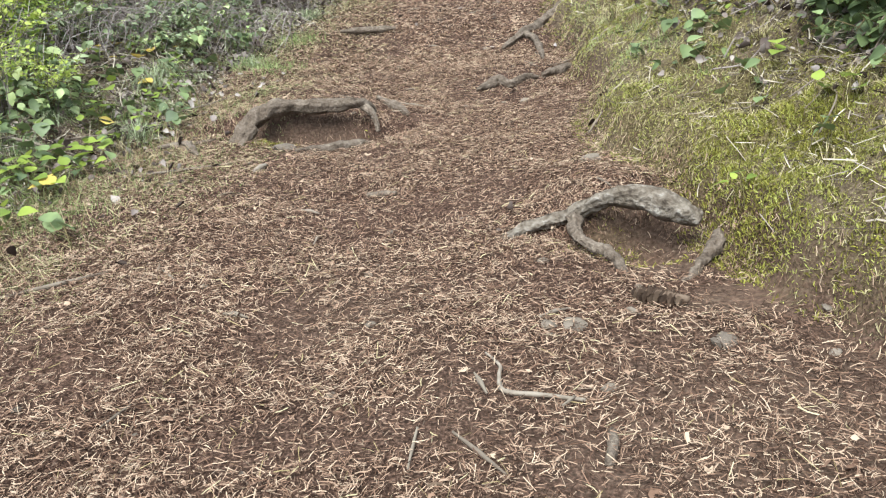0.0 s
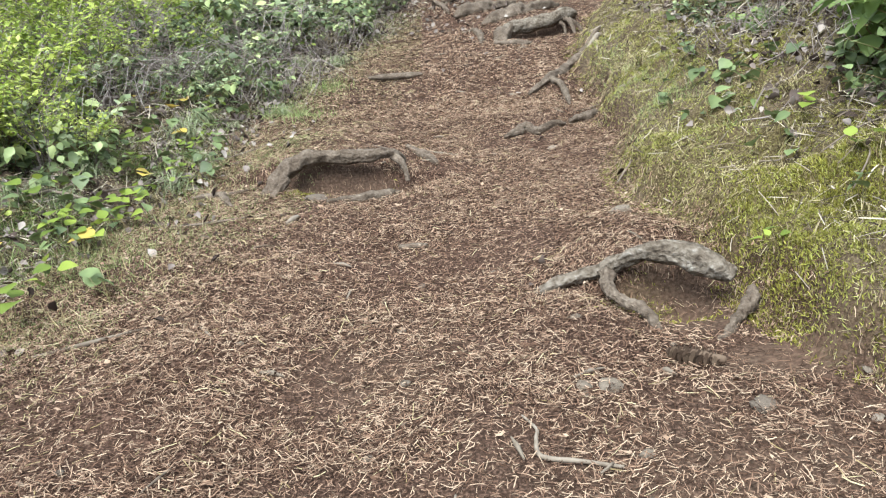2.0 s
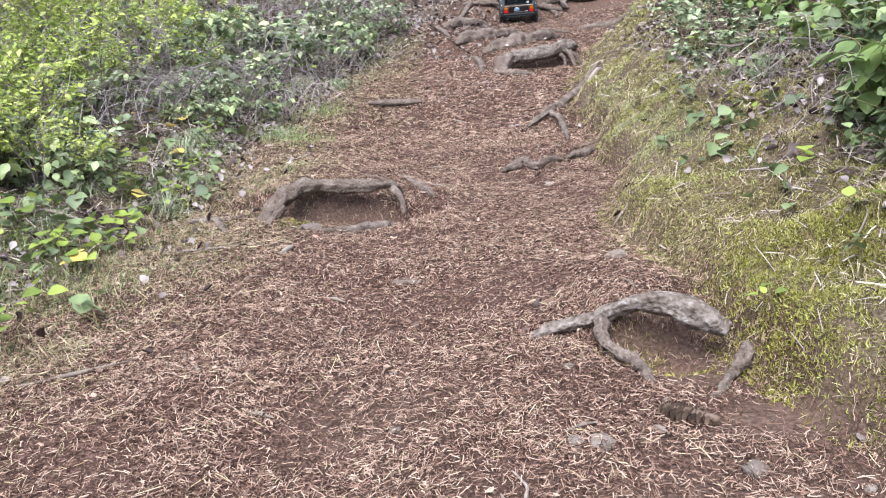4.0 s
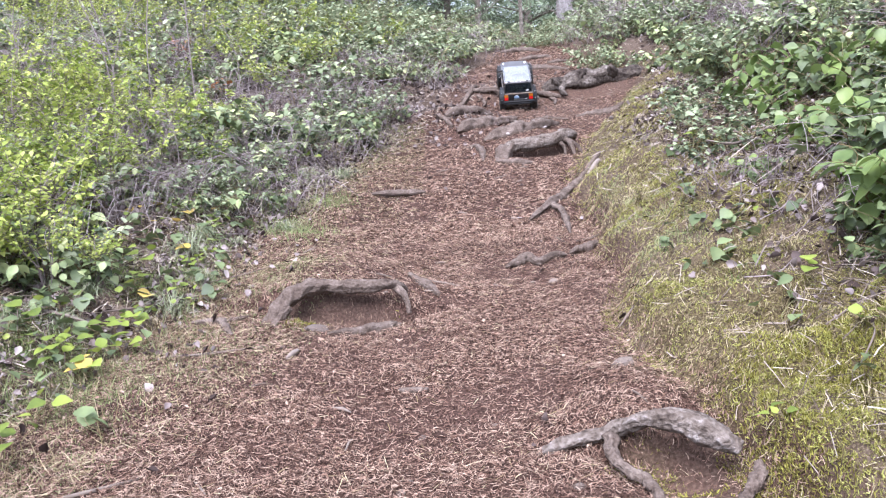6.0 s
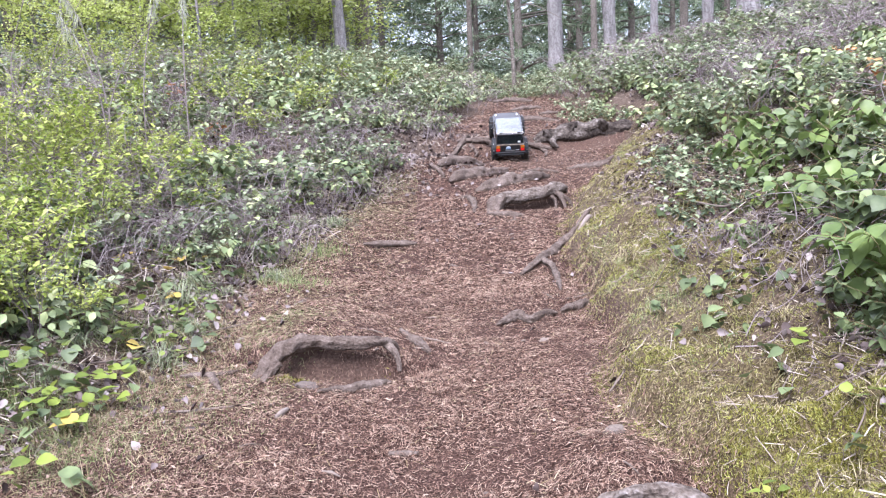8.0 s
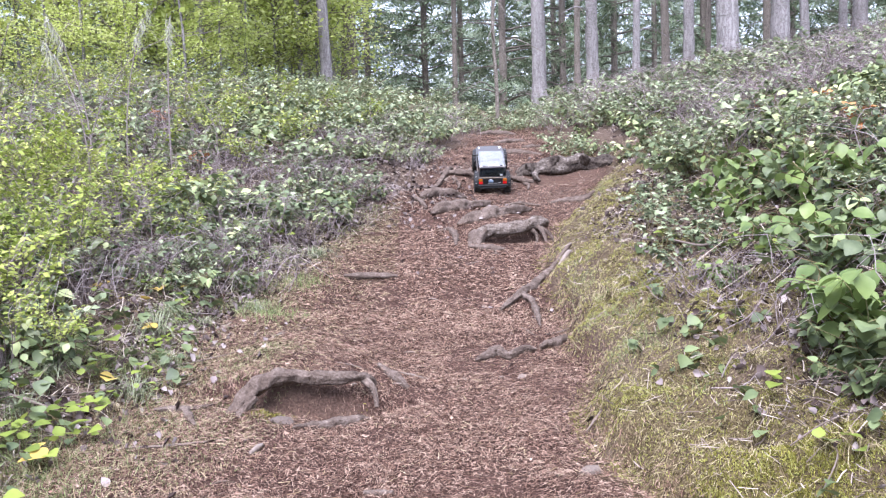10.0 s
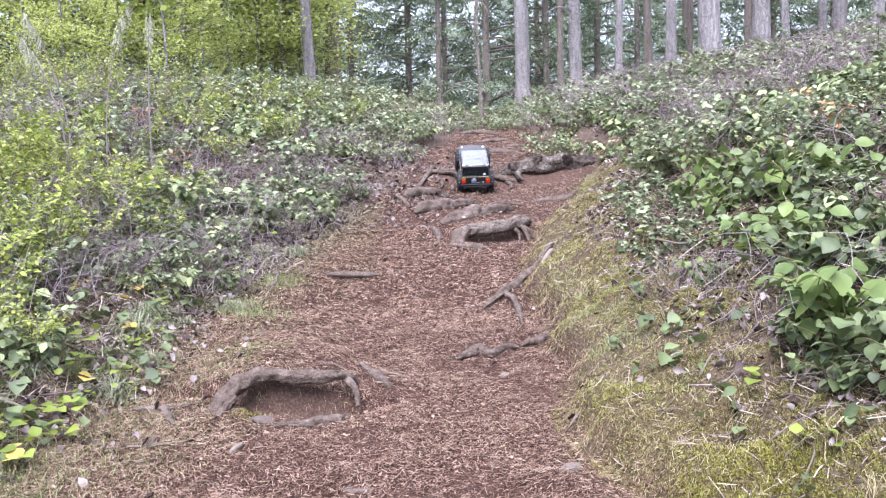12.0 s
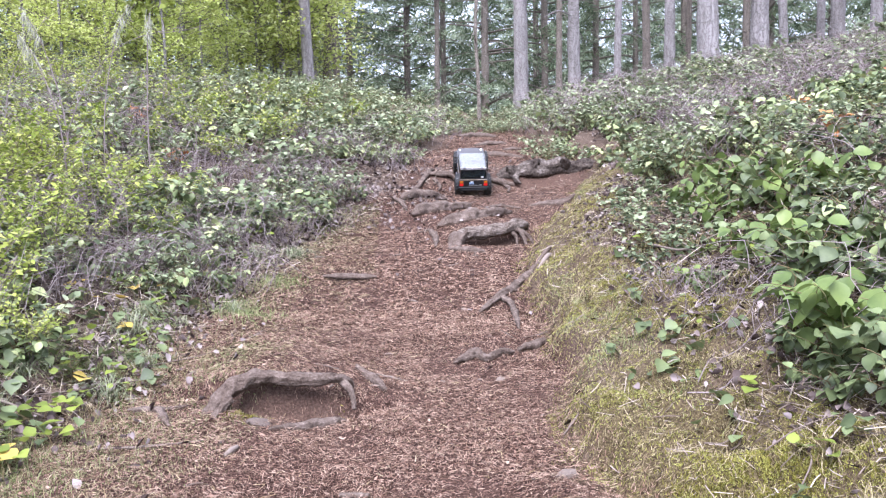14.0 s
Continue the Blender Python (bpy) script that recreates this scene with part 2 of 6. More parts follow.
def lattice_noise(x, y, scale, seed=0):
    """Smooth value noise in 0..1 over arrays."""
    x, y = np.asarray(x, float) * scale + 1000.0, np.asarray(y, float) * scale + 1000.0
    xi, yi = np.floor(x).astype(np.int64), np.floor(y).astype(np.int64)
    fx, fy = x - xi, y - yi
    fx, fy = fx * fx * (3 - 2 * fx), fy * fy * (3 - 2 * fy)

    def h(a, b):
        k = (a * 374761393 + b * 668265263 + seed * 1442695041) & 0x7FFFFFFF
        k = ((k ^ (k >> 13)) * 1274126177) & 0x7FFFFFFF
        return ((k ^ (k >> 16)) & 0xFFFF) / 65535.0
    return (h(xi, yi) * (1 - fx) + h(xi + 1, yi) * fx) * (1 - fy) + (h(xi, yi + 1) * (1 - fx) + h(xi + 1, yi + 1) * fx) * fy


# ---- the lie of the land ----
PROFILE_Y = [-60, -6, 0, 0.65, 1.2, 1.5, 2.15, 2.8, 3.2, 3.8, 4.3, 4.8, 5.30, 5.40, 5.9, 7.6, 8.3, 11, 14, 30, 200]
PROFILE_Z = [-2, 0.0, 0.155, 0.165, 0.175, 0.20, 0.235, 0.30, 0.355, 0.41, 0.46, 0.56, 0.635, 0.745, 0.80, 1.06, 1.12, 1.36, 1.65, 2.4, 4.0]
EDGE_Y = [-6, 0.5, 0.85, 1.05, 1.15, 1.4, 2.2, 2.6, 3.2, 3.9, 4.6, 5.6, 7, 9, 14]
EDGE_L = [-1.0, -0.95, -0.9, -0.84, -0.80, -0.72, -0.60, -0.55, -0.5, -0.38, -0.15, 0.1, 0.45, 0.9, 1.6]
EDGE_R = [0.52, 0.47, 0.40, 0.385, 0.365, 0.345, 0.42, 0.45, 0.51, 0.70, 0.98, 1.42, 1.3, 1.2, 1.8]


def ease(width, x):
    t = np.clip(x / width, 0, 1)
    return t * t * (3 - 2 * t)


def left_of(x, y):
    return np.interp(y, EDGE_Y, EDGE_L) - x + 0.14 * (lattice_noise(0 * x, y, 3.0, 14) - 0.5)


def right_of(x, y):
    return x - np.interp(y, EDGE_Y, EDGE_R) + 0.07 * (lattice_noise(0 * x, y, 4.5, 15) - 0.5) * np.clip((y - 1.1) / 0.3, 0.15, 1) + 0.04 * (lattice_noise(x, y, 14, 16) - 0.5)


def bump_at(x, y, cx, cy, rx, ry):
    return np.exp(-((x - cx) / rx) ** 2 - ((y - cy) / ry) ** 2)


def height(x, y, rough=True):
    x, y = np.asarray(x, float), np.asarray(y, float)
    z = sum(np.interp(y + d, PROFILE_Y, PROFILE_Z) for d in (-0.07, 0, 0.07)) / 3
    r, l = right_of(x, y), left_of(x, y)
    fade = np.exp(-np.clip(y - 6, 0, 99) / 8)
    hr = 0.075 * ease(0.07, r) + 0.095 * ease(0.26, r) + 0.42 * np.clip(r - 0.16, 0, 1.3) + 0.30 * np.clip(r - 1.46, 0, 5) * fade
    hl = 0.035 * ease(0.3, l) + 0.16 * np.clip(l - 0.12, 0, 1.6) + 0.05 * np.clip(l - 1.7, 0, 40) * fade
    z = z + hr * np.interp(y, [-2, 0.4, 0.9, 5, 9, 14], [0.8, 0.55, 1, 0.8, 0.5, 0.3]) + hl * np.interp(y, [6, 10], [1, 1.5])
    z = z + 0.035 * ease(0.35, -x - 0.12) * np.interp(y, [0.3, 0.9, 2.4, 3.2], [0.2, 1, 1, 0.3])
    # steps held up by the roots, and the hollows washed out in front of them
    z = z + 0.078 * ease(0.022, y - 1.838 - 0.25 * np.clip(-0.38 - x, 0, 1)) * bump_at(x, y, -0.30, 1.98, 0.22, 0.30)
    z = z - 0.040 * bump_at(x, y, -0.28, 1.825, 0.14, 0.035)
    z = z + 0.055 * ease(0.022, y - 1.13) * bump_at(x, y, 0.29, 1.25, 0.14, 0.17)
    z = z - 0.048 * bump_at(x, y, 0.30, 1.085, 0.065, 0.05)
    z = z + 0.035 * ease(0.05, y - 4.20 - 0.75 * np.clip(x - 0.38, 0, 1)) * bump_at(x, y, 0.42, 4.40, 0.26, 0.24)
    z = z + 0.03 * ease(0.05, y - 4.46 - 0.55 * np.clip(x - 0.12, 0, 1)) * bump_at(x, y, 0.22, 4.66, 0.22, 0.2)
    z = z + 0.06 * ease(0.05, y - 3.91) * bump_at(x, y, 0.47, 4.1, 0.24, 0.3)
    z = z - 0.085 * bump_at(x, y, 0.46, 3.85, 0.13, 0.06)
    z = z - 0.10 * bump_at(x, y, 0.98, 5.40, 0.30, 0.10)
    z = z + 0.09 * bump_at(x, y, -0.02, 4.75, 0.22, 0.35)
    if rough:
        near = np.exp(-np.clip(y - 5, 0, 99) / 4)
        z = z + (lattice_noise(x, y, 5, 1) - 0.5) * 0.018 + (lattice_noise(x, y, 18, 2) - 0.5) * 0.010 * near + (lattice_noise(x, y, 55, 3) - 0.5) * 0.005 * near
        off = np.clip(np.maximum(r * 1.8, l) / 0.4, 0, 1)
        z = z + off * ((lattice_noise(x, y, 9, 4) - 0.5) * 0.045 + (lattice_noise(x, y, 24, 6) - 0.5) * 0.034 + (lattice_noise(x, y, 2.2, 5) - 0.5) * 0.08)
        pillow = np.clip(r / 0.05, 0, 1) * np.clip((0.6 - r) / 0.2, 0, 1) * np.interp(y, [0.5, 0.8, 2.3, 3.0], [0.2, 1, 1, 0])
        z = z + pillow * (np.abs(lattice_noise(x, y, 21, 52) - 0.5) + 0.6 * np.abs(lattice_noise(x, y, 34, 53) - 0.5)) * 0.036
    return z


def bare_soil(x, y):
    """1 where the washed-out hollows, the broken bank and the ledge face carry no needles."""
    def spot(cx, cy, rx, ry, power=2):
        return np.exp(-(((x - cx) / rx) ** 2 + ((y - cy) / ry) ** 2) ** power)
    bare = spot(-0.285, 1.815, 0.15, 0.05) + 0.4 * spot(-0.30, 1.76, 0.12, 0.05) + spot(0.305, 1.065, 0.085, 0.085) + 0.75 * spot(0.37, 0.865, 0.07, 0.05) + spot(0.46, 3.86, 0.16, 0.085)
    bare = bare + spot(0.98, 5.42, 0.36, 0.10) + 0.9 * spot(0.55, 5.37, 0.5, 0.07) + 0.5 * spot(0.8, 4.9, 0.35, 0.3, 1)
    bare = bare + 0.35 * spot(0.36, 0.60, 0.34, 0.2, 1) + 0.3 * spot(-0.12, 0.95, 0.10, 0.12, 1)
    return np.clip(bare, 0, 1)


def height_at(x, y):
    return float(height(np.array([x]), np.array([y]))[0])


def spread(stops):
    return np.concatenate([np.arange(a, b, s) for a, b, s in stops])


gx = spread([(-260, -60, 25), (-60, -12, 4), (-12, -3, 0.5), (-3, -1.1, 0.06), (-1.1, 1.25, 0.0145), (1.25, 3, 0.06), (3, 12, 0.5), (12, 60, 4), (60, 261, 25)])
gy = spread([(-60, -6, 6), (-6, 0.3, 0.3), (0.3, 4.4, 0.0150), (4.4, 6.2, 0.025), (6.2, 10, 0.08), (10, 30, 0.6), (30, 80, 5), (80, 401, 40)])
GX, GY = np.meshgrid(gx, gy)
GZ = height(GX, GY)
nx, ny = len(gx), len(gy)
idx = np.arange(nx * ny).reshape(ny, nx)
quads = np.stack([idx[:-1, :-1], idx[:-1, 1:], idx[1:, 1:], idx[1:, :-1]], -1).reshape(-1, 4)
ground_mesh = array_mesh("ground", np.stack([GX, GY, GZ], -1).reshape(-1, 3), quads, M_GROUND, True)
R_, L_ = right_of(GX, GY), left_of(GX, GY)
wob = lattice_noise(GX, GY, 7, 8) - 0.5
wob2 = lattice_noise(GX, GY, 25, 9) - 0.5
trail_mask = np.clip(1 - np.maximum(R_ + 0.035 * np.clip((GY - 1.3) / 0.2, 0, 1) + 0.1 * wob, L_ * 0.8 + 0.25 * wob) / 0.07, 0, 1)
moss_mask = (0.35 + 0.65 * ease(0.3, lattice_noise(GX, GY, 4, 18) - 0.25)) * ease(0.06, R_ + 0.02 + 0.12 * wob + 0.05 * wob2) * (1 - ease(0.3, R_ - 0.2 + 0.4 * wob)) * np.interp(GY, [0.4, 0.75, 4.5, 6], [0.3, 1, 1, 0])
moss_mask = np.maximum(moss_mask, 0.8 * np.maximum(bump_at(GX, GY, -0.36, 1.78, 0.05, 0.03), bump_at(GX, GY, 0.255, 1.10, 0.045, 0.035)))
clay_mask = np.clip(0.8 * (bump_at(GX, GY, 0.38, 0.87, 0.06, 0.06) + bump_at(GX, GY, 0.9, 5.3, 0.35, 0.15)
                    + 0.8 * bump_at(GX, GY, -0.25, 1.76, 0.12, 0.05) + 0.8 * bump_at(GX, GY, 0.31, 1.05, 0.05, 0.05) + bump_at(GX, GY, 0.47, 3.8, 0.14, 0.07)) + 0.3 * wob, 0, 1)
pit_mask = bare_soil(GX, GY)
trail_mask, clay_mask = trail_mask * (1 - pit_mask), np.maximum(clay_mask, 0.75 * pit_mask)
moss_mask = np.maximum(moss_mask, 0.8 * bump_at(GX, GY, 0.56, 1.02, 0.12, 0.14))
for label, data in (("trail", trail_mask), ("moss", moss_mask), ("clay", clay_mask)):
    ground_mesh.attributes.new(label, "FLOAT", "POINT").data.foreach_set("value", data.ravel().astype(np.float32))
tagged(new("ground", ground_mesh), "rising forest ground with a trodden needle-covered trail and mossy bank", "ground", kind="structure")


# ---- shapes made of many alike pieces ----
def turns(yaw, pitch, roll):
    """Rotation matrices Rz(yaw) Rx(pitch) Ry(roll) for arrays of angles in radians."""
    cy, sy, cp, sp, cr, sr = np.cos(yaw), np.sin(yaw), np.cos(pitch), np.sin(pitch), np.cos(roll), np.sin(roll)
    o, i = np.zeros_like(cy), np.ones_like(cy)
    rz = np.stack([np.stack([cy, -sy, o], -1), np.stack([sy, cy, o], -1), np.stack([o, o, i], -1)], -2)
    rx = np.stack([np.stack([i, o, o], -1), np.stack([o, cp, -sp], -1), np.stack([o, sp, cp], -1)], -2)
    ry = np.stack([np.stack([cr, o, sr], -1), np.stack([o, i, o], -1), np.stack([-sr, o, cr], -1)], -2)
    return rz @ rx @ ry


def scatter(template, faces, places, rot, scales):
    """Copies of a template (verts, list of face arrays) as one array of verts and faces."""
    n, k = len(places), len(template)
    scales = np.asarray(scales, float)
    scales = scales[:, None] if scales.ndim == 1 else scales
    v = np.einsum("nij,nkj->nki", rot, template[None] * scales[:, None, :]) + np.asarray(places)[:, None]
    off = (np.arange(n) * k)[:, None, None]
    return v.reshape(-1, 3), [(np.asarray(f)[None] + off).reshape(-1, np.asarray(f).shape[1]) for f in faces]


def leaf_shape(widths, fold=0.25, droop=0.25, wave=0.0):
    """A leaf 1 long along +y, folded along its midrib and bent down towards the tip."""
    v, n = [], len(widths)
    for k, w in enumerate(widths):
        y = (k + 1) / (n + 1)
        z = -droop * y * y
        s = wave * (1 if k % 2 else -1)
        v += [(-w, y, z + fold * w + s), (0, y, z), (w, y, z + fold * w - s)]
    v = [(0, 0, 0)] + v + [(0, 1, -droop)]
    tri, quad = [(0, 2, 1), (0, 3, 2)], []
    for k in range(n - 1):
        a, b = 1 + 3 * k, 4 + 3 * k
        quad += [(a, a + 1, b + 1, b), (a + 1, a + 2, b + 2, b + 1)]
    a, t = 1 + 3 * (n - 1), len(v) - 1
    tri += [(a, a + 1, t), (a + 1, a + 2, t)]
    return np.array(v, float), [np.array(f) for f in (quad, tri) if f]


OVAL_LEAF = leaf_shape([0.27, 0.40, 0.39, 0.25])
SIMPLE_LEAF = leaf_shape([0.32, 0.30], 0.25, 0.25)
PLAIN_LEAF = leaf_shape([0.34], 0.25, 0.25)
BROAD_LEAF = leaf_shape([0.27, 0.37, 0.24])
SMALL_LEAF = leaf_shape([0.28], 0.3, 0.15)
HEART_LEAF = leaf_shape([0.40, 0.50, 0.42, 0.22], 0.2, 0.2)
DEAD_LEAF = leaf_shape([0.22, 0.36, 0.30], 0.7, -0.35, 0.05)
CHIPS = [(np.array([(-0.5, -0.5, 0), (0.5, -0.5, 0.4), (c - 0.5, 0.0, 0.3), (c + 0.5, 0.0, 0.7), (-0.5, 0.5, 0), (0.5, 0.5, 0.4)], float), [np.array([(0, 1, 3, 2), (2, 3, 5, 4)])]) for c in (0.0, 0.7, -1.1)]
BLADE = (np.array([(-0.5, 0, 0), (0.5, 0, 0), (-0.4, 0.12, 0.55), (0.4, 0.12, 0.55), (0, 0.45, 1)], float),
         [np.array([(0, 1, 3, 2)]), np.array([(2, 3, 4)])])


def tube(points, radii, sides=8, steps=5, knob=0.0, seed=0, flat=1.0, bark=0.0):
    """A bent, tapering limb through the points: verts and faces."""
    p, r = np.array(points, float), np.array(radii, float)
    n = len(p)
    ext = np.vstack([2 * p[0] - p[1], p, 2 * p[-1] - p[-2]])
    out, rad = [], []
    for k in range(n - 1):
        a, b, c, d = ext[k:k + 4]
        for s in range(steps):
            t = s / steps
            out.append(0.5 * (2 * b + (c - a) * t + (2 * a - 5 * b + 4 * c - d) * t * t + (3 * b - a - 3 * c + d) * t ** 3))
            rad.append(r[k] * (1 - t) + r[k + 1] * t)
    out.append(p[-1]), rad.append(r[-1])
    out, rad = np.array(out), np.array(rad)
    tan = np.gradient(out, axis=0)
    tan /= np.linalg.norm(tan, axis=1, keepdims=True) + 1e-9
    up = np.array([0.0, 0, 1]) if abs(tan[0, 2]) < 0.9 else np.array([1.0, 0, 0])
    rings, ang = [], np.arange(sides) * 2 * np.pi / sides
    g = np.random.default_rng(seed)
    ridge = g.uniform(-1, 1, (sides,))
    along = np.concatenate([[0], np.cumsum(np.linalg.norm(np.diff(out, axis=0), axis=1))])
    for k in range(len(out)):
        side = np.cross(tan[k], up)
        side /= np.linalg.norm(side) + 1e-9
        up = np.cross(side, tan[k])
        wob = 1 + knob * (0.5 * ridge + 0.5 * g.uniform(-1, 1, sides) + 0.6 * g.uniform(-1, 1))
        if bark:
            s = along[k] / max(1e-4, rad.mean())
            groove = lattice_noise(np.cos(ang) * 3.2 + 0.10 * s, np.sin(ang) * 3.2 + 0.13 * s, 1.0, seed) - 0.5
            lump = lattice_noise(np.cos(ang) * 0.9 + 0.5 * s, np.sin(ang) * 0.9 - 0.4 * s, 1.0, seed + 5) - 0.5
            wob = wob + bark * (0.55 * groove + 0.75 * lump)
        rings.append(out[k] + (np.cos(ang) * wob)[:, None] * rad[k] * side + (np.sin(ang) * wob)[:, None] * rad[k] * flat * up)
    v = np.concatenate(rings + [out[:1] - tan[:1] * rad[0] * 0.4, out[-1:] + tan[-1:] * rad[-1] * 0.4])
    i = np.arange(sides)
    j = (i + 1) % sides
    m = len(out)
    q = np.concatenate([np.stack([k * sides + i, k * sides + j, (k + 1) * sides + j, (k + 1) * sides + i], -1) for k in range(m - 1)])
    tri = np.concatenate([np.stack([np.full(sides, m * sides), j, i], -1), np.stack([np.full(sides, m * sides + 1), (m - 1) * sides + i, (m - 1) * sides + j], -1)])
    return v, [q, tri]


def gather(pieces):
    """Several (verts, faces) pairs as one pair."""
    vs, fs, off = [], [], 0
    for v, f in pieces:
        vs.append(v)
        fs += [np.asarray(b) + off for b in f if len(b)]
        off += len(v)
    return np.concatenate(vs), fs


# ---- roots across the trail ----
def on_ground(points, lift=0.0):
    return [(x, y, height_at(x, y) + lift) for x, y in points]


def root_thing(name, label, limbs, mat=M_ROOT, worn=(), rough=0.95):
    """limbs: (part name, points, radii). Each limb is a part of the root."""
    ob = thing(name, label, "tree root", pose(*limbs[0][1][0]), group="roots across the trail")
    inv = Vector(limbs[0][1][0])
    for k, (pname, pts, rad) in enumerate(limbs):
        v, f = tube(np.array(pts) - np.array(inv), rad, 22, 12, 0.045, bark=rough, seed=len(pts) * 7 + k)
        part(pname, array_mesh(pname, v, f, M_ROOT_WORN if k in worn else mat, True), None, ob)
    return ob


root_thing("arched_root", "grey-brown arched tree root over a washed-out hollow", [
    ("limb", [(-0.452, 1.755, 0.232), (-0.438, 1.77, 0.256), (-0.409, 1.80, 0.284), (-0.371, 1.822, 0.303), (-0.327, 1.832, 0.311), (-0.276, 1.832, 0.306), (-0.218, 1.832, 0.301), (-0.172, 1.84, 0.301), (-0.145, 1.86, 0.291), (-0.128, 1.885, 0.268)],
     [0.010, 0.015, 0.018, 0.020, 0.021, 0.018, 0.016, 0.013, 0.010, 0.006]),
    ("rootlet", [(-0.396, 1.785, 0.275), (-0.419, 1.76, 0.256), (-0.430, 1.735, 0.240), (-0.424, 1.70, 0.226)], [0.011, 0.009, 0.008, 0.005]),
    ("rootlet", [(-0.150, 1.85, 0.290), (-0.128, 1.825, 0.270), (-0.120, 1.81, 0.235)], [0.009, 0.007, 0.005]),
])
root_thing("surface_root", "short brown root end lying on the needle trail", [
    ("limb", on_ground([(-0.125, 2.05), (-0.088, 1.985), (-0.066, 1.945), (-0.048, 1.91)], 0.005), [0.006, 0.011, 0.011, 0.005])])
root_thing("surface_root", "low brown root below the washed-out hollow", [
    ("limb", on_ground([(-0.295, 1.68), (-0.25, 1.715), (-0.205, 1.745), (-0.165, 1.772), (-0.14, 1.79)], 0.008), [0.004, 0.010, 0.013, 0.011, 0.004])])
root_thing("surface_root", "thin forked pale root beside the trail edge", [
    ("limb", on_ground([(-0.63, 1.80), (-0.585, 1.795), (-0.555, 1.78), (-0.53, 1.73), (-0.51, 1.70)], 0.006), [0.004, 0.009, 0.010, 0.008, 0.003]),
    ("rootlet", on_ground([(-0.565, 1.785), (-0.55, 1.80), (-0.50, 1.815)], 0.005), [0.007, 0.006, 0.003])])
root_thing("arched_root", "pale worn arched root with two legs under mossy bank", [
    ("limb", [(0.088, 1.165, 0.166), (0.128, 1.152, 0.190), (0.177, 1.15, 0.199), (0.206, 1.145, 0.207), (0.229, 1.135, 0.223), (0.258, 1.12, 0.237), (0.291, 1.105, 0.239), (0.323, 1.09, 0.231), (0.349, 1.075, 0.219), (0.373, 1.066, 0.205)],
     [0.006, 0.009, 0.010, 0.012, 0.013, 0.0145, 0.0175, 0.021, 0.020, 0.013]),
    ("rootlet", [(0.206, 1.14, 0.204), (0.199, 1.09, 0.194), (0.217, 1.06, 0.185), (0.236, 1.03, 0.181), (0.241, 0.99, 0.174), (0.233, 0.957, 0.163)], [0.011, 0.008, 0.008, 0.0085, 0.007, 0.005]),
    ("rootlet", [(0.395, 1.045, 0.188), (0.383, 1.02, 0.185), (0.364, 1.0, 0.179), (0.337, 0.965, 0.173), (0.312, 0.935, 0.168), (0.296, 0.915, 0.164)], [0.009, 0.011, 0.008, 0.006, 0.006, 0.004]),
], worn=(0,))
root_thing("arched_root", "thick bent root with bleached top above a hollow", [
    ("limb", [(0.285, 3.82, 0.375), (0.292, 3.845, 0.41), (0.312, 3.865, 0.455), (0.37, 3.875, 0.466), (0.43, 3.875, 0.464), (0.50, 3.88, 0.470), (0.56, 3.89, 0.488), (0.60, 3.92, 0.497), (0.66, 3.98, 0.475)],
     [0.030, 0.031, 0.033, 0.031, 0.030, 0.031, 0.030, 0.028, 0.016]),
    ("rootlet", [(0.315, 3.87, 0.452), (0.288, 3.82, 0.425), (0.268, 3.765, 0.395), (0.258, 3.72, 0.378)], [0.034, 0.036, 0.032, 0.018]),
    ("rootlet", [(0.595, 3.87, 0.48), (0.615, 3.85, 0.45), (0.628, 3.82, 0.405), (0.63, 3.79, 0.375)], [0.013, 0.010, 0.008, 0.006]),
    ("rootlet", [(0.57, 3.87, 0.46), (0.585, 3.84, 0.43), (0.578, 3.80, 0.385)], [0.010, 0.007, 0.005]),
    ("rootlet", [(0.61, 3.87, 0.47), (0.65, 3.85, 0.44), (0.665, 3.81, 0.40)], [0.010, 0.007, 0.005]),
], worn=(0,))
root_thing("surface_root", "short smooth root end in front of the thick root", [
    ("limb", on_ground([(0.235, 3.66), (0.29, 3.645), (0.34, 3.635), (0.40, 3.63)], 0.008), [0.008, 0.017, 0.016, 0.006])])
root_thing("surface_root", "long brown root crossing the step of the trail", [
    ("limb", on_ground([(0.215, 4.15), (0.27, 4.17), (0.35, 4.20), (0.45, 4.27), (0.56, 4.38), (0.66, 4.50)], 0.012), [0.012, 0.034, 0.042, 0.038, 0.024, 0.008])])
root_thing("surface_root", "half-buried root at the mossy side of the trail", [
    ("limb", on_ground([(0.80, 4.73), (0.90, 4.76), (1.00, 4.78), (1.10, 4.78)], -0.004), [0.010, 0.026, 0.030, 0.012])])
root_thing("surface_root", "thick brown root beside the step", [
    ("limb", on_ground([(0.085, 4.40), (0.13, 4.43), (0.20, 4.49), (0.28, 4.55), (0.36, 4.61), (0.44, 4.66)], 0.016), [0.014, 0.036, 0.042, 0.036, 0.028, 0.010])])
root_thing("surface_root", "dark root under the leaf litter by the step", [
    ("limb", on_ground([(0.03, 4.60), (0.08, 4.64), (0.15, 4.70), (0.22, 4.76), (0.31, 4.80)], 0.016), [0.014, 0.030, 0.032, 0.024, 0.008])])
root_thing("surface_root", "pale knobbly root running down beside the ledge", [
    ("limb", on_ground([(0.27, 5.52), (0.235, 5.44), (0.19, 5.34), (0.13, 5.20), (0.08, 5.02), (0.03, 4.88)], 0.016), [0.008, 0.018, 0.016, 0.013, 0.018, 0.008])])
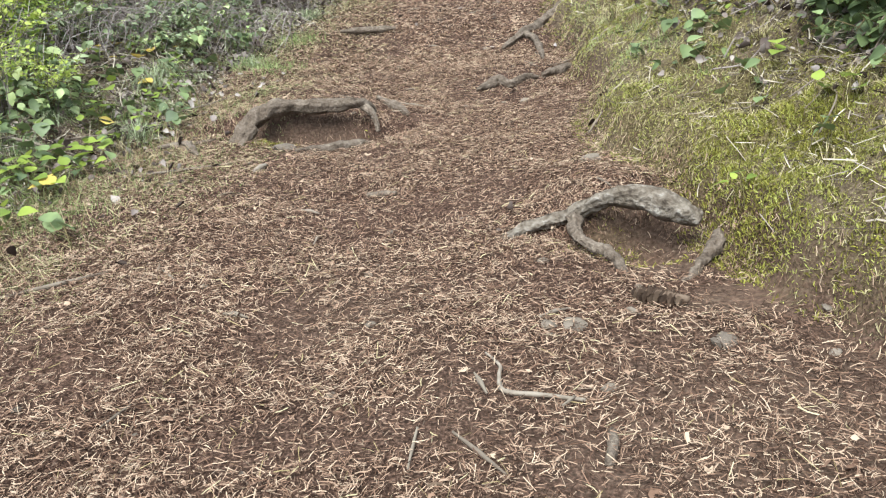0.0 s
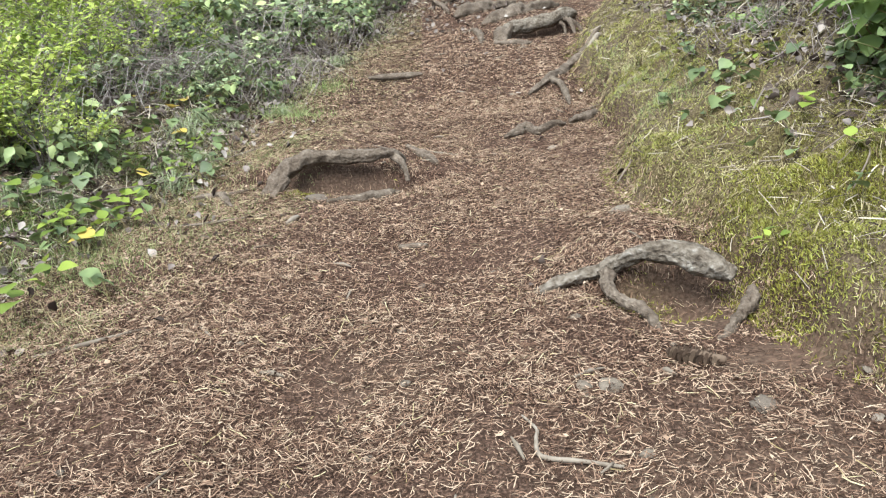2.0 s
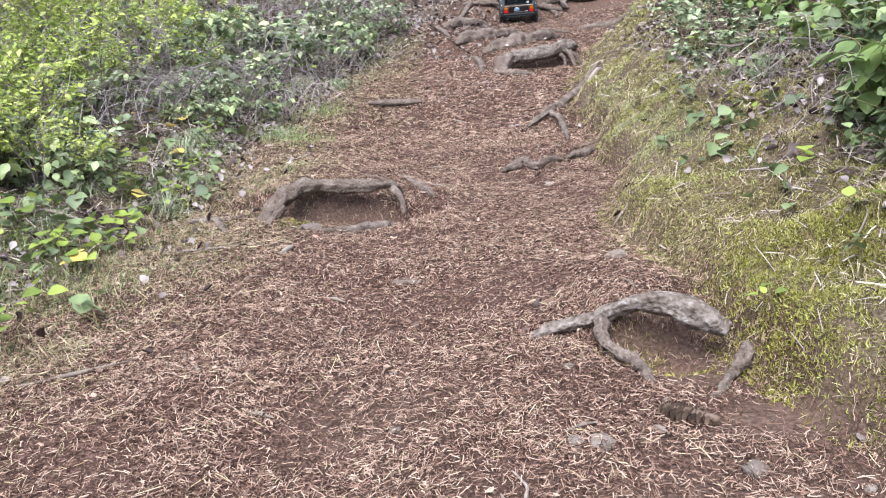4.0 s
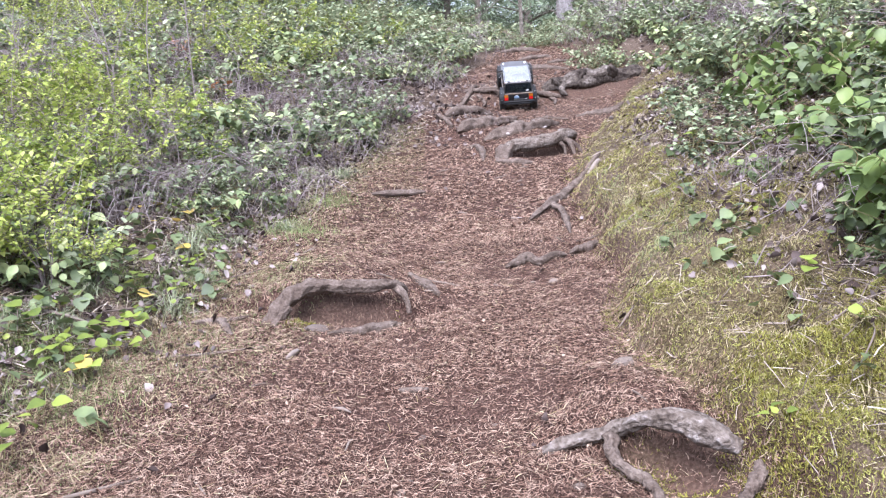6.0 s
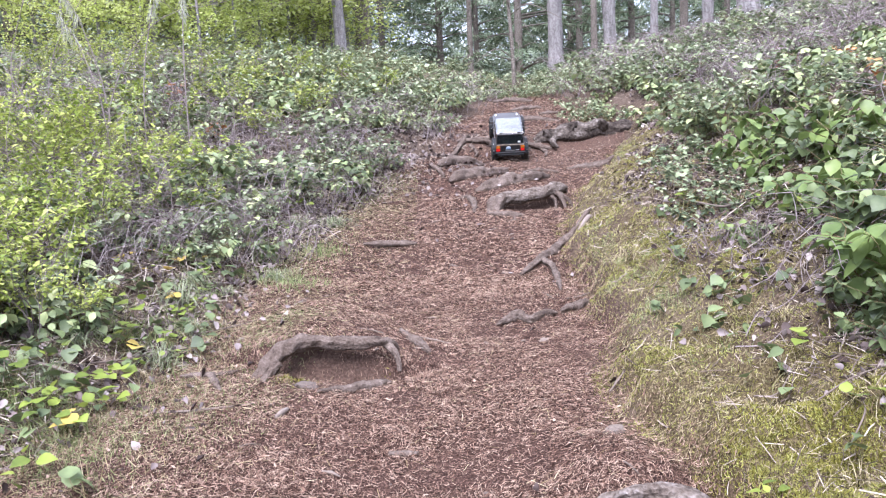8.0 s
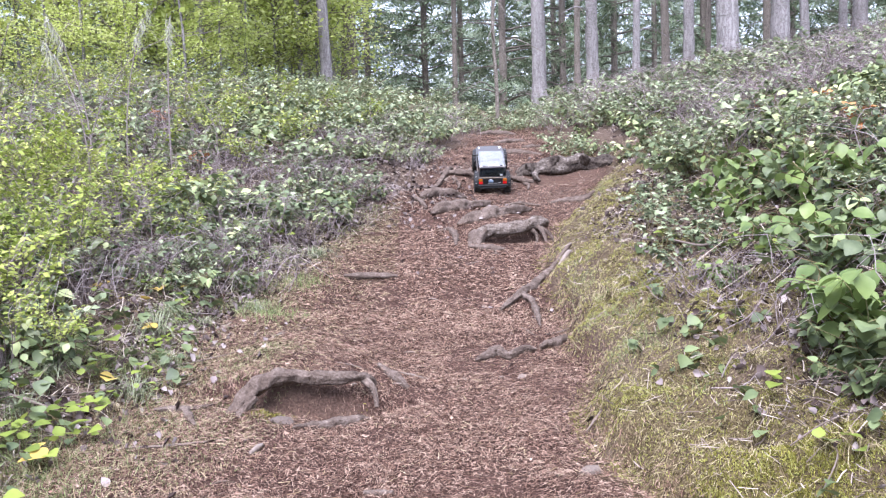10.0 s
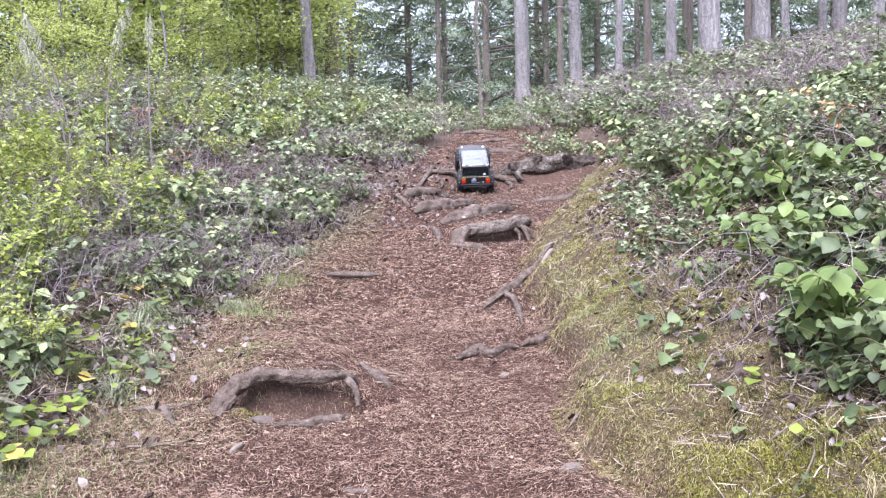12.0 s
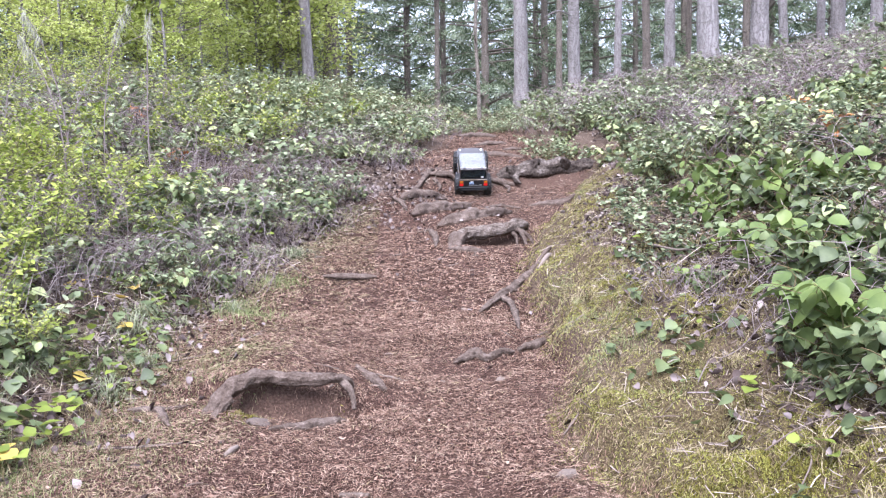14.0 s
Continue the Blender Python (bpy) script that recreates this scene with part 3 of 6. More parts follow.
root_thing("surface_root", "small curved root end on the trail", [
    ("limb", on_ground([(0.145, 4.12), (0.175, 4.06), (0.190, 3.95), (0.184, 3.82), (0.18, 3.74)], 0.004), [0.006, 0.016, 0.016, 0.010, 0.004])])
root_thing("forked_root", "forked brown root running up into the mossy bank", [
    ("limb", on_ground([(0.27, 2.66), (0.31, 2.73), (0.36, 2.81), (0.42, 2.93), (0.47, 3.04), (0.54, 3.12), (0.62, 3.2)], 0.012), [0.006, 0.011, 0.014, 0.015, 0.014, 0.014, 0.010]),
    ("rootlet", on_ground([(0.36, 2.80), (0.385, 2.72), (0.385, 2.60), (0.372, 2.47)], 0.010), [0.012, 0.011, 0.010, 0.004])])
root_thing("surface_root", "low knotted root crossing the trail edge", [
    ("limb", on_ground([(0.14, 2.15), (0.175, 2.19), (0.205, 2.205), (0.235, 2.18), (0.29, 2.22), (0.32, 2.23)], 0.010), [0.006, 0.012, 0.013, 0.010, 0.012, 0.004])])
root_thing("surface_root", "stubby root end at the foot of the bank", [
    ("limb", on_ground([(0.335, 2.25), (0.365, 2.28), (0.395, 2.30), (0.43, 2.33)], 0.012), [0.006, 0.013, 0.013, 0.008])])
root_thing("fallen_log", "thick lichen-grey gnarled log lying across the ledge", [
    ("limb", [(0.70, 5.47, 0.695), (0.78, 5.49, 0.735), (0.87, 5.51, 0.748), (0.97, 5.52, 0.768), (1.06, 5.52, 0.768), (1.16, 5.53, 0.778), (1.26, 5.53, 0.770), (1.36, 5.55, 0.768), (1.48, 5.64, 0.76)],
     [0.030, 0.058, 0.048, 0.066, 0.052, 0.064, 0.050, 0.058, 0.030]),
    ("stub", [(0.80, 5.46, 0.75), (0.785, 5.44, 0.772), (0.775, 5.43, 0.782)], [0.030, 0.020, 0.010]),
    ("stub", [(0.99, 5.5, 0.79), (0.975, 5.48, 0.81), (0.97, 5.47, 0.82)], [0.034, 0.026, 0.014]),
    ("stub", [(1.20, 5.5, 0.79), (1.18, 5.46, 0.815), (1.17, 5.43, 0.83)], [0.032, 0.024, 0.012]),
    ("rootlet", [(0.84, 5.46, 0.73), (0.83, 5.40, 0.70), (0.85, 5.34, 0.665)], [0.022, 0.016, 0.008])], M_LOG, rough=1.25)
root_thing("surface_root", "twisted roots hanging over the ledge face", [
    ("limb", [(0.18, 5.42, 0.745), (0.30, 5.40, 0.742), (0.42, 5.38, 0.735), (0.52, 5.36, 0.71), (0.60, 5.30, 0.675), (0.64, 5.24, 0.645)], [0.010, 0.018, 0.020, 0.022, 0.018, 0.008]),
    ("rootlet", [(0.38, 5.38, 0.73), (0.46, 5.32, 0.69), (0.55, 5.27, 0.665), (0.66, 5.27, 0.66)], [0.014, 0.018, 0.016, 0.008]),
    ("rootlet", [(0.52, 5.36, 0.71), (0.62, 5.37, 0.70), (0.72, 5.34, 0.68), (0.80, 5.28, 0.66)], [0.014, 0.020, 0.018, 0.008])])
root_thing("surface_root", "half-buried root on the upper trail", [
    ("limb", on_ground([(0.62, 6.25), (0.75, 6.3), (0.9, 6.3), (1.02, 6.24)], 0.004), [0.01, 0.03, 0.028, 0.01])])
root_thing("surface_root", "half-buried root on the upper trail", [
    ("limb", on_ground([(0.72, 7.0), (0.85, 7.06), (1.0, 7.05)], 0.004), [0.01, 0.032, 0.012])])
root_thing("surface_root", "dark root across the top of the trail", [
    ("limb", on_ground([(0.62, 7.6), (0.8, 7.7), (1.0, 7.66)], 0.012), [0.012, 0.04, 0.014])])


for label, pts, rad in (
        ("thin root threading down the ledge face", [(0.26, 5.36), (0.30, 5.28), (0.28, 5.18)], [0.010, 0.012, 0.005]),
        ("thin root threading down the ledge face", [(0.70, 5.38), (0.76, 5.28), (0.74, 5.16)], [0.010, 0.014, 0.006]),
        ("thin brown root lying along the step", [(0.52, 4.62), (0.62, 4.66), (0.74, 4.64)], [0.006, 0.012, 0.006]),
        ("short root knuckle on the upper trail", [(0.55, 5.85), (0.64, 5.88), (0.72, 5.86)], [0.01, 0.022, 0.01]),
        ("short root knuckle on the upper trail", [(0.92, 6.62), (1.0, 6.66), (1.08, 6.64)], [0.01, 0.024, 0.01]),
        ("short root gripping the ledge face", [(0.46, 5.42), (0.47, 5.34), (0.44, 5.24), (0.45, 5.17)], [0.016, 0.020, 0.013, 0.005]),
        ("short root gripping the ledge face", [(0.60, 5.43), (0.63, 5.34), (0.61, 5.26), (0.64, 5.18)], [0.016, 0.022, 0.016, 0.006]),
        ("dark root end among the leaf litter", [(-0.02, 4.62), (0.03, 4.56), (0.06, 4.48)], [0.01, 0.016, 0.008])):
    root_thing("surface_root", label, [("limb", on_ground(pts, 0.008), rad)])


# ---- sticks, twigs, stones, cone ----
def stick_thing(name, label, pts, rad, mat=M_TWIG, lift=0.003, side=()):
    base = on_ground(pts, lift)
    ob = thing(name, label, "stick", pose(*base[0]), group="sticks on the trail")
    v, f = tube(np.array(base) - np.array(base[0]), rad, 7, 4, 0.12, seed=len(name))
    part("stem", array_mesh("stem", v, f, mat, True), None, ob)
    for s, srad in side:
        v, f = tube(np.array(on_ground(s, lift + 0.004)) - np.array(base[0]), srad, 6, 4, 0.12, seed=3)
        part("side_twig", array_mesh("side_twig", v, f, mat, True), None, ob)
    return ob


stick_thing("bark_stick", "dark brown stick lying across the needle trail", [(-0.30, 3.10), (-0.25, 3.12), (-0.19, 3.13), (-0.13, 3.12), (-0.09, 3.115)], [0.005, 0.013, 0.014, 0.012, 0.004], M_ROOT, 0.016)
stick_thing("forked_twig", "pale peeled forked twig on brown needles", [(0.035, 0.785), (0.048, 0.755), (0.045, 0.735), (0.047, 0.703), (0.085, 0.69), (0.125, 0.676)], [0.0012, 0.002, 0.0025, 0.003, 0.0028, 0.002], M_TWIG_PALE, 0.006,
            side=[([(0.115, 0.68), (0.10, 0.662)], [0.002, 0.001])])
stick_thing("broken_wood", "bleached wedge of broken wood on the mossy bank", [(0.53, 2.98), (0.56, 3.04), (0.59, 3.10), (0.615, 3.15)], [0.004, 0.010, 0.013, 0.006], M_TWIG_PALE, 0.006)
stick_thing("long_twig", "thin grey twig beside the grassy trail edge", [(-0.86, 1.80), (-0.76, 1.88), (-0.64, 1.98)], [0.002, 0.003, 0.0015], M_TWIG, 0.016)
stick_thing("long_twig", "thin grey twig among low leaves", [(-1.05, 1.72), (-0.92, 1.735), (-0.78, 1.72)], [0.0035, 0.004, 0.002], M_TWIG_PALE, 0.024)
stick_thing("long_twig", "slender brown twig at the trail edge", [(-0.64, 1.03), (-0.58, 1.06), (-0.50, 1.10)], [0.002, 0.0035, 0.002], M_TWIG, 0.006)
stick_thing("long_twig", "slender bent dry twig on needles", [(-0.62, 1.57), (-0.52, 1.58), (-0.42, 1.62)], [0.002, 0.003, 0.001], M_TWIG, 0.006)
stick_thing("wood_chip", "thick short piece of broken wood", [(0.125, 0.575), (0.135, 0.60), (0.14, 0.625)], [0.004, 0.006, 0.004], M_ROOT, 0.004)
stick_thing("wood_chip", "small upright wood splinter on needles", [(-0.36, 1.54), (-0.352, 1.565), (-0.345, 1.585)], [0.004, 0.007, 0.004], M_TWIG_PALE, 0.006)
stick_thing("wood_chip", "brown bark piece on the trail", [(-0.13, 1.415), (-0.10, 1.41), (-0.075, 1.412)], [0.004, 0.007, 0.004], M_ROOT, 0.004)
stick_thing("long_twig", "bare bent twig standing out of the bank", [(0.86, 2.25), (0.84, 2.33), (0.80, 2.45)], [0.005, 0.004, 0.003], M_TWIG_PALE, 0.06)
for k in range(16):
    y = rnd.uniform(0.95, 2.6)
    x = rnd.uniform(0.45, 0.9) + 0.04 * y
    a, n = rnd.uniform(-0.6, 1.6), rnd.uniform(0.03, 0.085)
    stick_thing("long_twig", "thin dry twig lying on the mossy bank", [(x - n * math.cos(a), y - n * math.sin(a)), (x + rnd.uniform(-0.012, 0.012), y + rnd.uniform(-0.012, 0.012)), (x + n * math.cos(a), y + n * math.sin(a))],
                [0.0011, rnd.uniform(0.0011, 0.0019), 0.0006], rnd.choice([M_TWIG, M_ROOT, M_DRY]), 0.015)
for k in range(22):
    y = rnd.uniform(0.95, 2.6)
    x = rnd.uniform(-1.25, -0.62) + 0.1 * (y - 1.5)
    a, n = rnd.uniform(-0.6, 1.0), rnd.uniform(0.03, 0.09)
    stick_thing("long_twig", "thin dry twig among leaves at the trail edge", [(x - n * math.cos(a), y - n * math.sin(a)), (x + rnd.uniform(-0.012, 0.012), y + rnd.uniform(-0.012, 0.012)), (x + n * math.cos(a), y + n * math.sin(a))],
                [0.0012, rnd.uniform(0.0012, 0.0022), 0.0007], rnd.choice([M_TWIG, M_ROOT, M_DRY]), 0.014)
for k in range(46):
    a, y = rnd.uniform(0, 6.28), rnd.uniform(0.55, 4.2)
    x = rnd.uniform(-0.55, 0.3) + 0.05 * y
    n = rnd.uniform(0.015, 0.045)
    if bare_soil(x, y) > 0.15 or bare_soil(x, y + 0.04) > 0.15:
        continue
    stick_thing("twig_piece", "small broken twig on brown needles", [(x - n * math.cos(a), y - n * math.sin(a)), (x, y + 0.004), (x + n * math.cos(a), y + n * math.sin(a))],
                [0.0012, rnd.uniform(0.0018, 0.004), 0.001], rnd.choice([M_TWIG, M_TWIG, M_TWIG_PALE]), 0.006)


def stone_mesh(seed):
    bm = bmesh.new()
    bmesh.ops.create_icosphere(bm, subdivisions=2, radius=1)
    g = random.Random(seed)
    sx, sy, sz = g.uniform(0.8, 1.2), g.uniform(0.6, 0.95), g.uniform(0.35, 0.55)
    for v in bm.verts:
        d = 1 + 0.35 * noise.noise(v.co * 1.3 + Vector((seed * 3.1, 0, 0)))
        v.co = Vector((v.co.x * sx * d, v.co.y * sy * d, max(v.co.z, -0.5) * sz * d))
    return bm_mesh("stone", bm, M_STONE)


STONES = [stone_mesh(s) for s in range(7)]


def stone(x, y, size, label="small dull brown stone on the trail", turn=0.0, mesh=0):
    ob = tagged(new("stone", STONES[mesh % 7]), label, "stone", "stones on the trail")
    ob.matrix_basis = pose(x, y, height_at(x, y) + size * 0.1, rnd.uniform(-12, 12), rnd.uniform(-12, 12), turn) @ Matrix.Scale(size, 4)


stone(0.300, 0.765, 0.017, "tan flat stone on red-brown needles", 20, 1)
stone(0.148, 0.845, 0.016, "buff angular stone on brown needles", 60, 2)
stone(0.118, 0.852, 0.012, "dark small stone beside another", 10, 3)
stone(0.14, 1.045, 0.012, "round grey pebble near the arched root", 0, 4)
stone(0.285, 1.395, 0.022, "grey flat stone at the foot of the bank", 30, 5)
stone(0.255, 2.05, 0.014, "small grey stone below the low root", 30, 6)
stone(-0.325, 1.735, 0.026, "flat grey chip of stone in the hollow", 15, 0)
stone(-0.53, 1.99, 0.020, "flat grey stone by the trail edge", 15, 1)
stone(0.155, 0.70, 0.010, "pale pebble among needles", 15, 4)
stone(0.40, 0.72, 0.007, "grey pebble on red clay", 15, 6)
stone(0.43, 0.80, 0.007, "grey pebble on red clay", 75, 2)
for k in range(60):
    y = rnd.uniform(0.5, 3.6)
    x = rnd.uniform(-0.5, 0.36)
    stone(x, y, rnd.uniform(0.003, 0.009), "tiny grey-brown pebble on the trail", rnd.uniform(0, 360), k)


def pine_cone(x, y, yaw):
    """A long cone with overlapping thin scales."""
    n = 56
    k = np.arange(n)
    s = (k + 0.5) / n
    ang = k * 2.39996
    rad = 0.013 * np.sin(np.pi * (0.16 + 0.76 * s)) ** 0.7
    yy = -0.034 + 0.064 * s
    scale_shape = leaf_shape([0.40, 0.62, 0.55], 0.12, -0.25)
    places = np.stack([np.cos(ang) * rad * 0.35, yy, np.sin(ang) * rad * 0.35], -1)
    rot = turns(np.zeros(n), np.zeros(n), ang) @ turns(np.zeros(n), np.zeros(n), np.full(n, np.pi / 2)) @ turns(np.zeros(n), np.full(n, 0.85), np.zeros(n))
    v, f = scatter(scale_shape[0], scale_shape[1], places, rot, 0.009 + 0.007 * np.sin(np.pi * s))
    ob = thing("pine_cone", "open brown fir cone lying below the bank", "pine cone", pose(x, y, height_at(x, y) + 0.010, 0, 0, yaw))
    tagged(part("scale_cover", array_mesh("scale_cover", v, f, M_CONE), None, ob), kind="stuff")
    cv, cf = tube([(0, -0.036, 0), (0, 0, 0), (0, 0.036, 0)], [0.005, 0.008, 0.004], 8, 4)
    part("core", array_mesh("core", cv, cf, M_CONE, True), None, ob)


pine_cone(0.262, 0.884, 55)


# ---- needle litter, moss, grass, fallen leaves ----
def stuff(name, verts, faces, mat, label, category):
    return tagged(new(name, array_mesh(name, verts, faces, mat)), label, category, kind="stuff")


def litter(count, y0, y1, length, width, power, name, mat, label, seed, spill=0.10):
    g = np.random.default_rng(seed)
    y = y0 + (y1 - y0) * g.random(count * 2) ** power
    el, er = np.interp(y, EDGE_Y, EDGE_L), np.interp(y, EDGE_Y, EDGE_R)
    x = el - spill + (er - el + 2 * spill) * g.random(count * 2)
    over = np.maximum(right_of(x, y), left_of(x, y))
    patch = lattice_noise(x, y, 9, 31)
    over = np.where(right_of(x, y) > 0, over * 1.6, over)
    keep = (g.random(len(x)) < np.clip(1 - over / spill, 0, 1)) & (g.random(len(x)) < np.clip(1.9 * patch - 0.05, 0.38, 1))
    pits = 0.97 * bare_soil(x, y)
    keep &= g.random(len(x)) > pits
    x, y = x[keep][:count], y[keep][:count]
    n = len(x)
    z = height(x, y) + g.uniform(0.0, 0.009, n)
    le = g.uniform(*length, n) * g.uniform(0.5, 1, n)
    wi = g.uniform(*width, n)
    yaw = g.uniform(0, 6.283, n)
    e = 0.02
    slope = np.arctan((height(x - np.sin(yaw) * e, y + np.cos(yaw) * e, False) - height(x + np.sin(yaw) * e, y - np.cos(yaw) * e, False)) / (2 * e))
    rot = turns(yaw, slope + g.normal(0, 0.26, n), g.normal(0, 0.6, n))
    places, sizes = np.stack([x, y, z], -1), np.stack([wi, le, wi * 0.8], -1)
    v, f = gather([scatter(shape[0], shape[1], places[k::3], rot[k::3], sizes[k::3]) for k, shape in enumerate(CHIPS)])
    return stuff(name, v, f, mat, label, "needle litter")


litter(250000, 0.42, 2.7, (0.006, 0.020), (0.0005, 0.00105), 1.15, "needle_litter", M_CHIP, "red-brown dry needles and bark chips covering the trail", 11)
litter(105000, 2.5, 8.4, (0.010, 0.028), (0.0011, 0.0022), 1.25, "needle_litter", M_CHIP, "red-brown dry needles on the upper trail", 12)
litter(2600, 0.42, 3.0, (0.015, 0.036), (0.0007, 0.0012), 1.2, "straw_litter", M_STRAW, "pale straw-coloured needles scattered on the trail", 13)
litter(1500, 0.42, 4.0, (0.006, 0.016), (0.003, 0.006), 1.1, "bark_flakes", M_CHIP, "flat bark flakes scattered over the trail", 14)


def lay_flat(count, xs, ys, weight, length, width, mat, name, label, category, seed, power=1.0, lift=0.01):
    """Thin dry strands lying on the slope where weight(x, y) allows them."""
    g = np.random.default_rng(seed)
    x = xs[0] + (xs[1] - xs[0]) * g.random(count * 5)
    y = ys[0] + (ys[1] - ys[0]) * g.random(count * 5) ** power
    keep = g.random(len(x)) < weight(x, y)
    x, y = x[keep][:count], y[keep][:count]
    n, e = len(x), 0.02
    yaw = g.uniform(0, 6.283, n)
    slope = np.arctan((height(x - np.sin(yaw) * e, y + np.cos(yaw) * e, False) - height(x + np.sin(yaw) * e, y - np.cos(yaw) * e, False)) / (2 * e))
    rot = turns(yaw, slope + g.normal(0, 0.3, n), g.normal(0, 0.6, n))
    wi = g.uniform(*width, n) * (0.8 + 0.15 * y)
    places, sizes = np.stack([x, y, height(x, y) + g.uniform(0.001, lift, n)], -1), np.stack([wi, g.uniform(*length, n) * (0.8 + 0.12 * y), wi], -1)
    v, f = gather([scatter(shape[0], shape[1], places[k::3], rot[k::3], sizes[k::3]) for k, shape in enumerate(CHIPS)])
    return stuff(name, v, f, mat, label, category)


def bank_straw_weight(x, y):
    r = right_of(x, y)
    return np.clip(ease(0.05, r + 0.03) * (1 - 0.5 * ease(0.6, r - 0.6)) * (0.35 + 0.8 * lattice_noise(x, y, 9, 44)), 0, 1)


def left_straw_weight(x, y):
    l = left_of(x, y)
    return np.clip(ease(0.35, l + 0.5) * (1 - 0.6 * ease(0.4, l - 0.2)) * (0.2 + 0.8 * lattice_noise(x, y, 8, 45)), 0, 1)


lay_flat(40000, (0.28, 1.3), (0.65, 2.6), bank_straw_weight, (0.005, 0.018), (0.0005, 0.0011), M_BANK_STRAW, "dry_grass", "withered brown grass and needles matted on the bank", "dry grass", 71, 1.1)
lay_flat(26000, (0.4, 2.2), (2.4, 6.0), bank_straw_weight, (0.006, 0.022), (0.0006, 0.0013), M_BANK_STRAW, "dry_grass", "withered brown grass and needles on the upper bank", "dry grass", 72, 1.1)
lay_flat(46000, (-1.5, -0.1), (0.75, 4.6), left_straw_weight, (0.007, 0.024), (0.0005, 0.0011), M_BANK_STRAW, "dry_grass", "withered straw and needles at the grassy trail edge", "dry grass", 73, 1.2)


def tufts(count, xs, ys, weight, size, width, mat, name, label, category, seed, lean=0.6, power=1.0):
    """Upright little blades where weight(x, y) allows them."""
    g = np.random.default_rng(seed)
    x = xs[0] + (xs[1] - xs[0]) * g.random(count * 6)
    y = ys[0] + (ys[1] - ys[0]) * g.random(count * 6) ** power
    keep = g.random(len(x)) < weight(x, y)
    x, y = x[keep][:count], y[keep][:count]
    n = len(x)
    s = g.uniform(*size, n)
    rot = turns(g.uniform(0, 6.283, n), g.normal(0, lean, n), g.normal(0, lean * 0.6, n))
    v, f = scatter(BLADE[0], BLADE[1], np.stack([x, y, height(x, y) - 0.001], -1), rot, np.stack([g.uniform(*width, n), s * 0.8, s], -1))
    return stuff(name, v, f, mat, label, category)


def moss_weight(x, y):
    r = right_of(x, y)
    w = lattice_noise(x, y, 7, 8) - 0.5
    band = ease(0.05, r + 0.03 + 0.04 * np.clip((y - 1.3) / 0.2, 0, 1) + 0.12 * w) * (1 - 0.93 * ease(0.34, r - 0.24 + 0.5 * w)) * np.interp(y, [0.6, 0.8, 4.3, 5.6], [0.0, 1, 1, 0])
    pits = np.maximum(bump_at(x, y, -0.36, 1.78, 0.045, 0.025), 0.8 * bump_at(x, y, 0.252, 1.10, 0.04, 0.03))
    pits = np.maximum(pits, 0.9 * bump_at(x, y, 0.56, 1.02, 0.13, 0.15) * ease(0.04, r + 0.02))
    return np.clip(ease(0.05, r + 0.02 + 0.04 * np.clip((y - 1.3) / 0.2, 0, 1)) * band * (0.25 + 1.3 * lattice_noise(x, y, 12, 21)) * (0.5 + 0.7 * ease(0.35, lattice_noise(x, y, 4, 18) - 0.25)) + pits, 0, 1)


def moss_patches(x, y):
    """Moss in patches, worn away to brown straw between them."""
    p = 0.65 * lattice_noise(x, y, 5.5, 61) + 0.35 * lattice_noise(x, y, 17, 62)
    return moss_weight(x, y) * np.clip((p - 0.28) / 0.2, 0.22, 1)


def bank_grass_weight(x, y):
    return np.clip(1.1 * bump_at(x, y, 0.52, 1.95, 0.10, 0.42) + 0.7 * bump_at(x, y, 0.60, 2.6, 0.12, 0.4) + 0.6 * bump_at(x, y, 1.1, 4.6, 0.15, 0.35), 0, 1) * ease(0.05, right_of(x, y)) * np.clip(2 * lattice_noise(x, y, 11, 63) - 0.5, 0, 1)


tufts(120000, (0.15, 1.0), (0.6, 2.4), moss_patches, (0.003, 0.0085), (0.0010, 0.0020), M_MOSS, "moss", "yellow-green feathery moss on the trail bank", "moss", 21, 1.0)
tufts(48000, (0.25, 1.8), (2.2, 5.6), moss_patches, (0.004, 0.012), (0.0016, 0.0034), M_MOSS, "moss", "yellow-green moss on the upper bank", "moss", 22, 1.0)
tufts(2600, (-0.5, -0.1), (1.68, 1.86), lambda x, y: np.maximum(bump_at(x, y, -0.375, 1.775, 0.035, 0.03), 0.9 * bump_at(x, y, -0.16, 1.818, 0.022, 0.018)), (0.004, 0.010), (0.0014, 0.0026), M_MOSS_BRIGHT, "moss", "small patch of moss under the arched root", "moss", 23, 0.9)
tufts(900, (0.2, 0.4), (1.0, 1.16), lambda x, y: np.maximum(bump_at(x, y, 0.258, 1.095, 0.028, 0.03), 0.6 * bump_at(x, y, 0.31, 1.04, 0.035, 0.02)), (0.004, 0.010), (0.0012, 0.0024), M_MOSS_BRIGHT, "moss", "thin moss on the soil under the arched root", "moss", 33, 0.9)
tufts(16000, (0.3, 1.4), (1.2, 5.2), bank_grass_weight, (0.012, 0.032), (0.0007, 0.0014), M_GRASS, "grass", "fine pale green grass growing through the moss", "grass", 34, 0.8)


def pillow_weight(x, y):
    return np.clip(1.2 * np.clip(1.7 * lattice_noise(x, y, 13, 64) - 0.25, 0.05, 1) * bump_at(x, y, 0.50, 0.99, 0.13, 0.17) * ease(0.04, right_of(x, y) + 0.035), 0, 1)


tufts(24000, (0.36, 0.8), (0.78, 1.4), pillow_weight, (0.004, 0.011), (0.0012, 0.0024), M_MOSS_BRIGHT, "moss", "deep yellow-green moss pillow above the arched root", "moss", 29, 0.8)


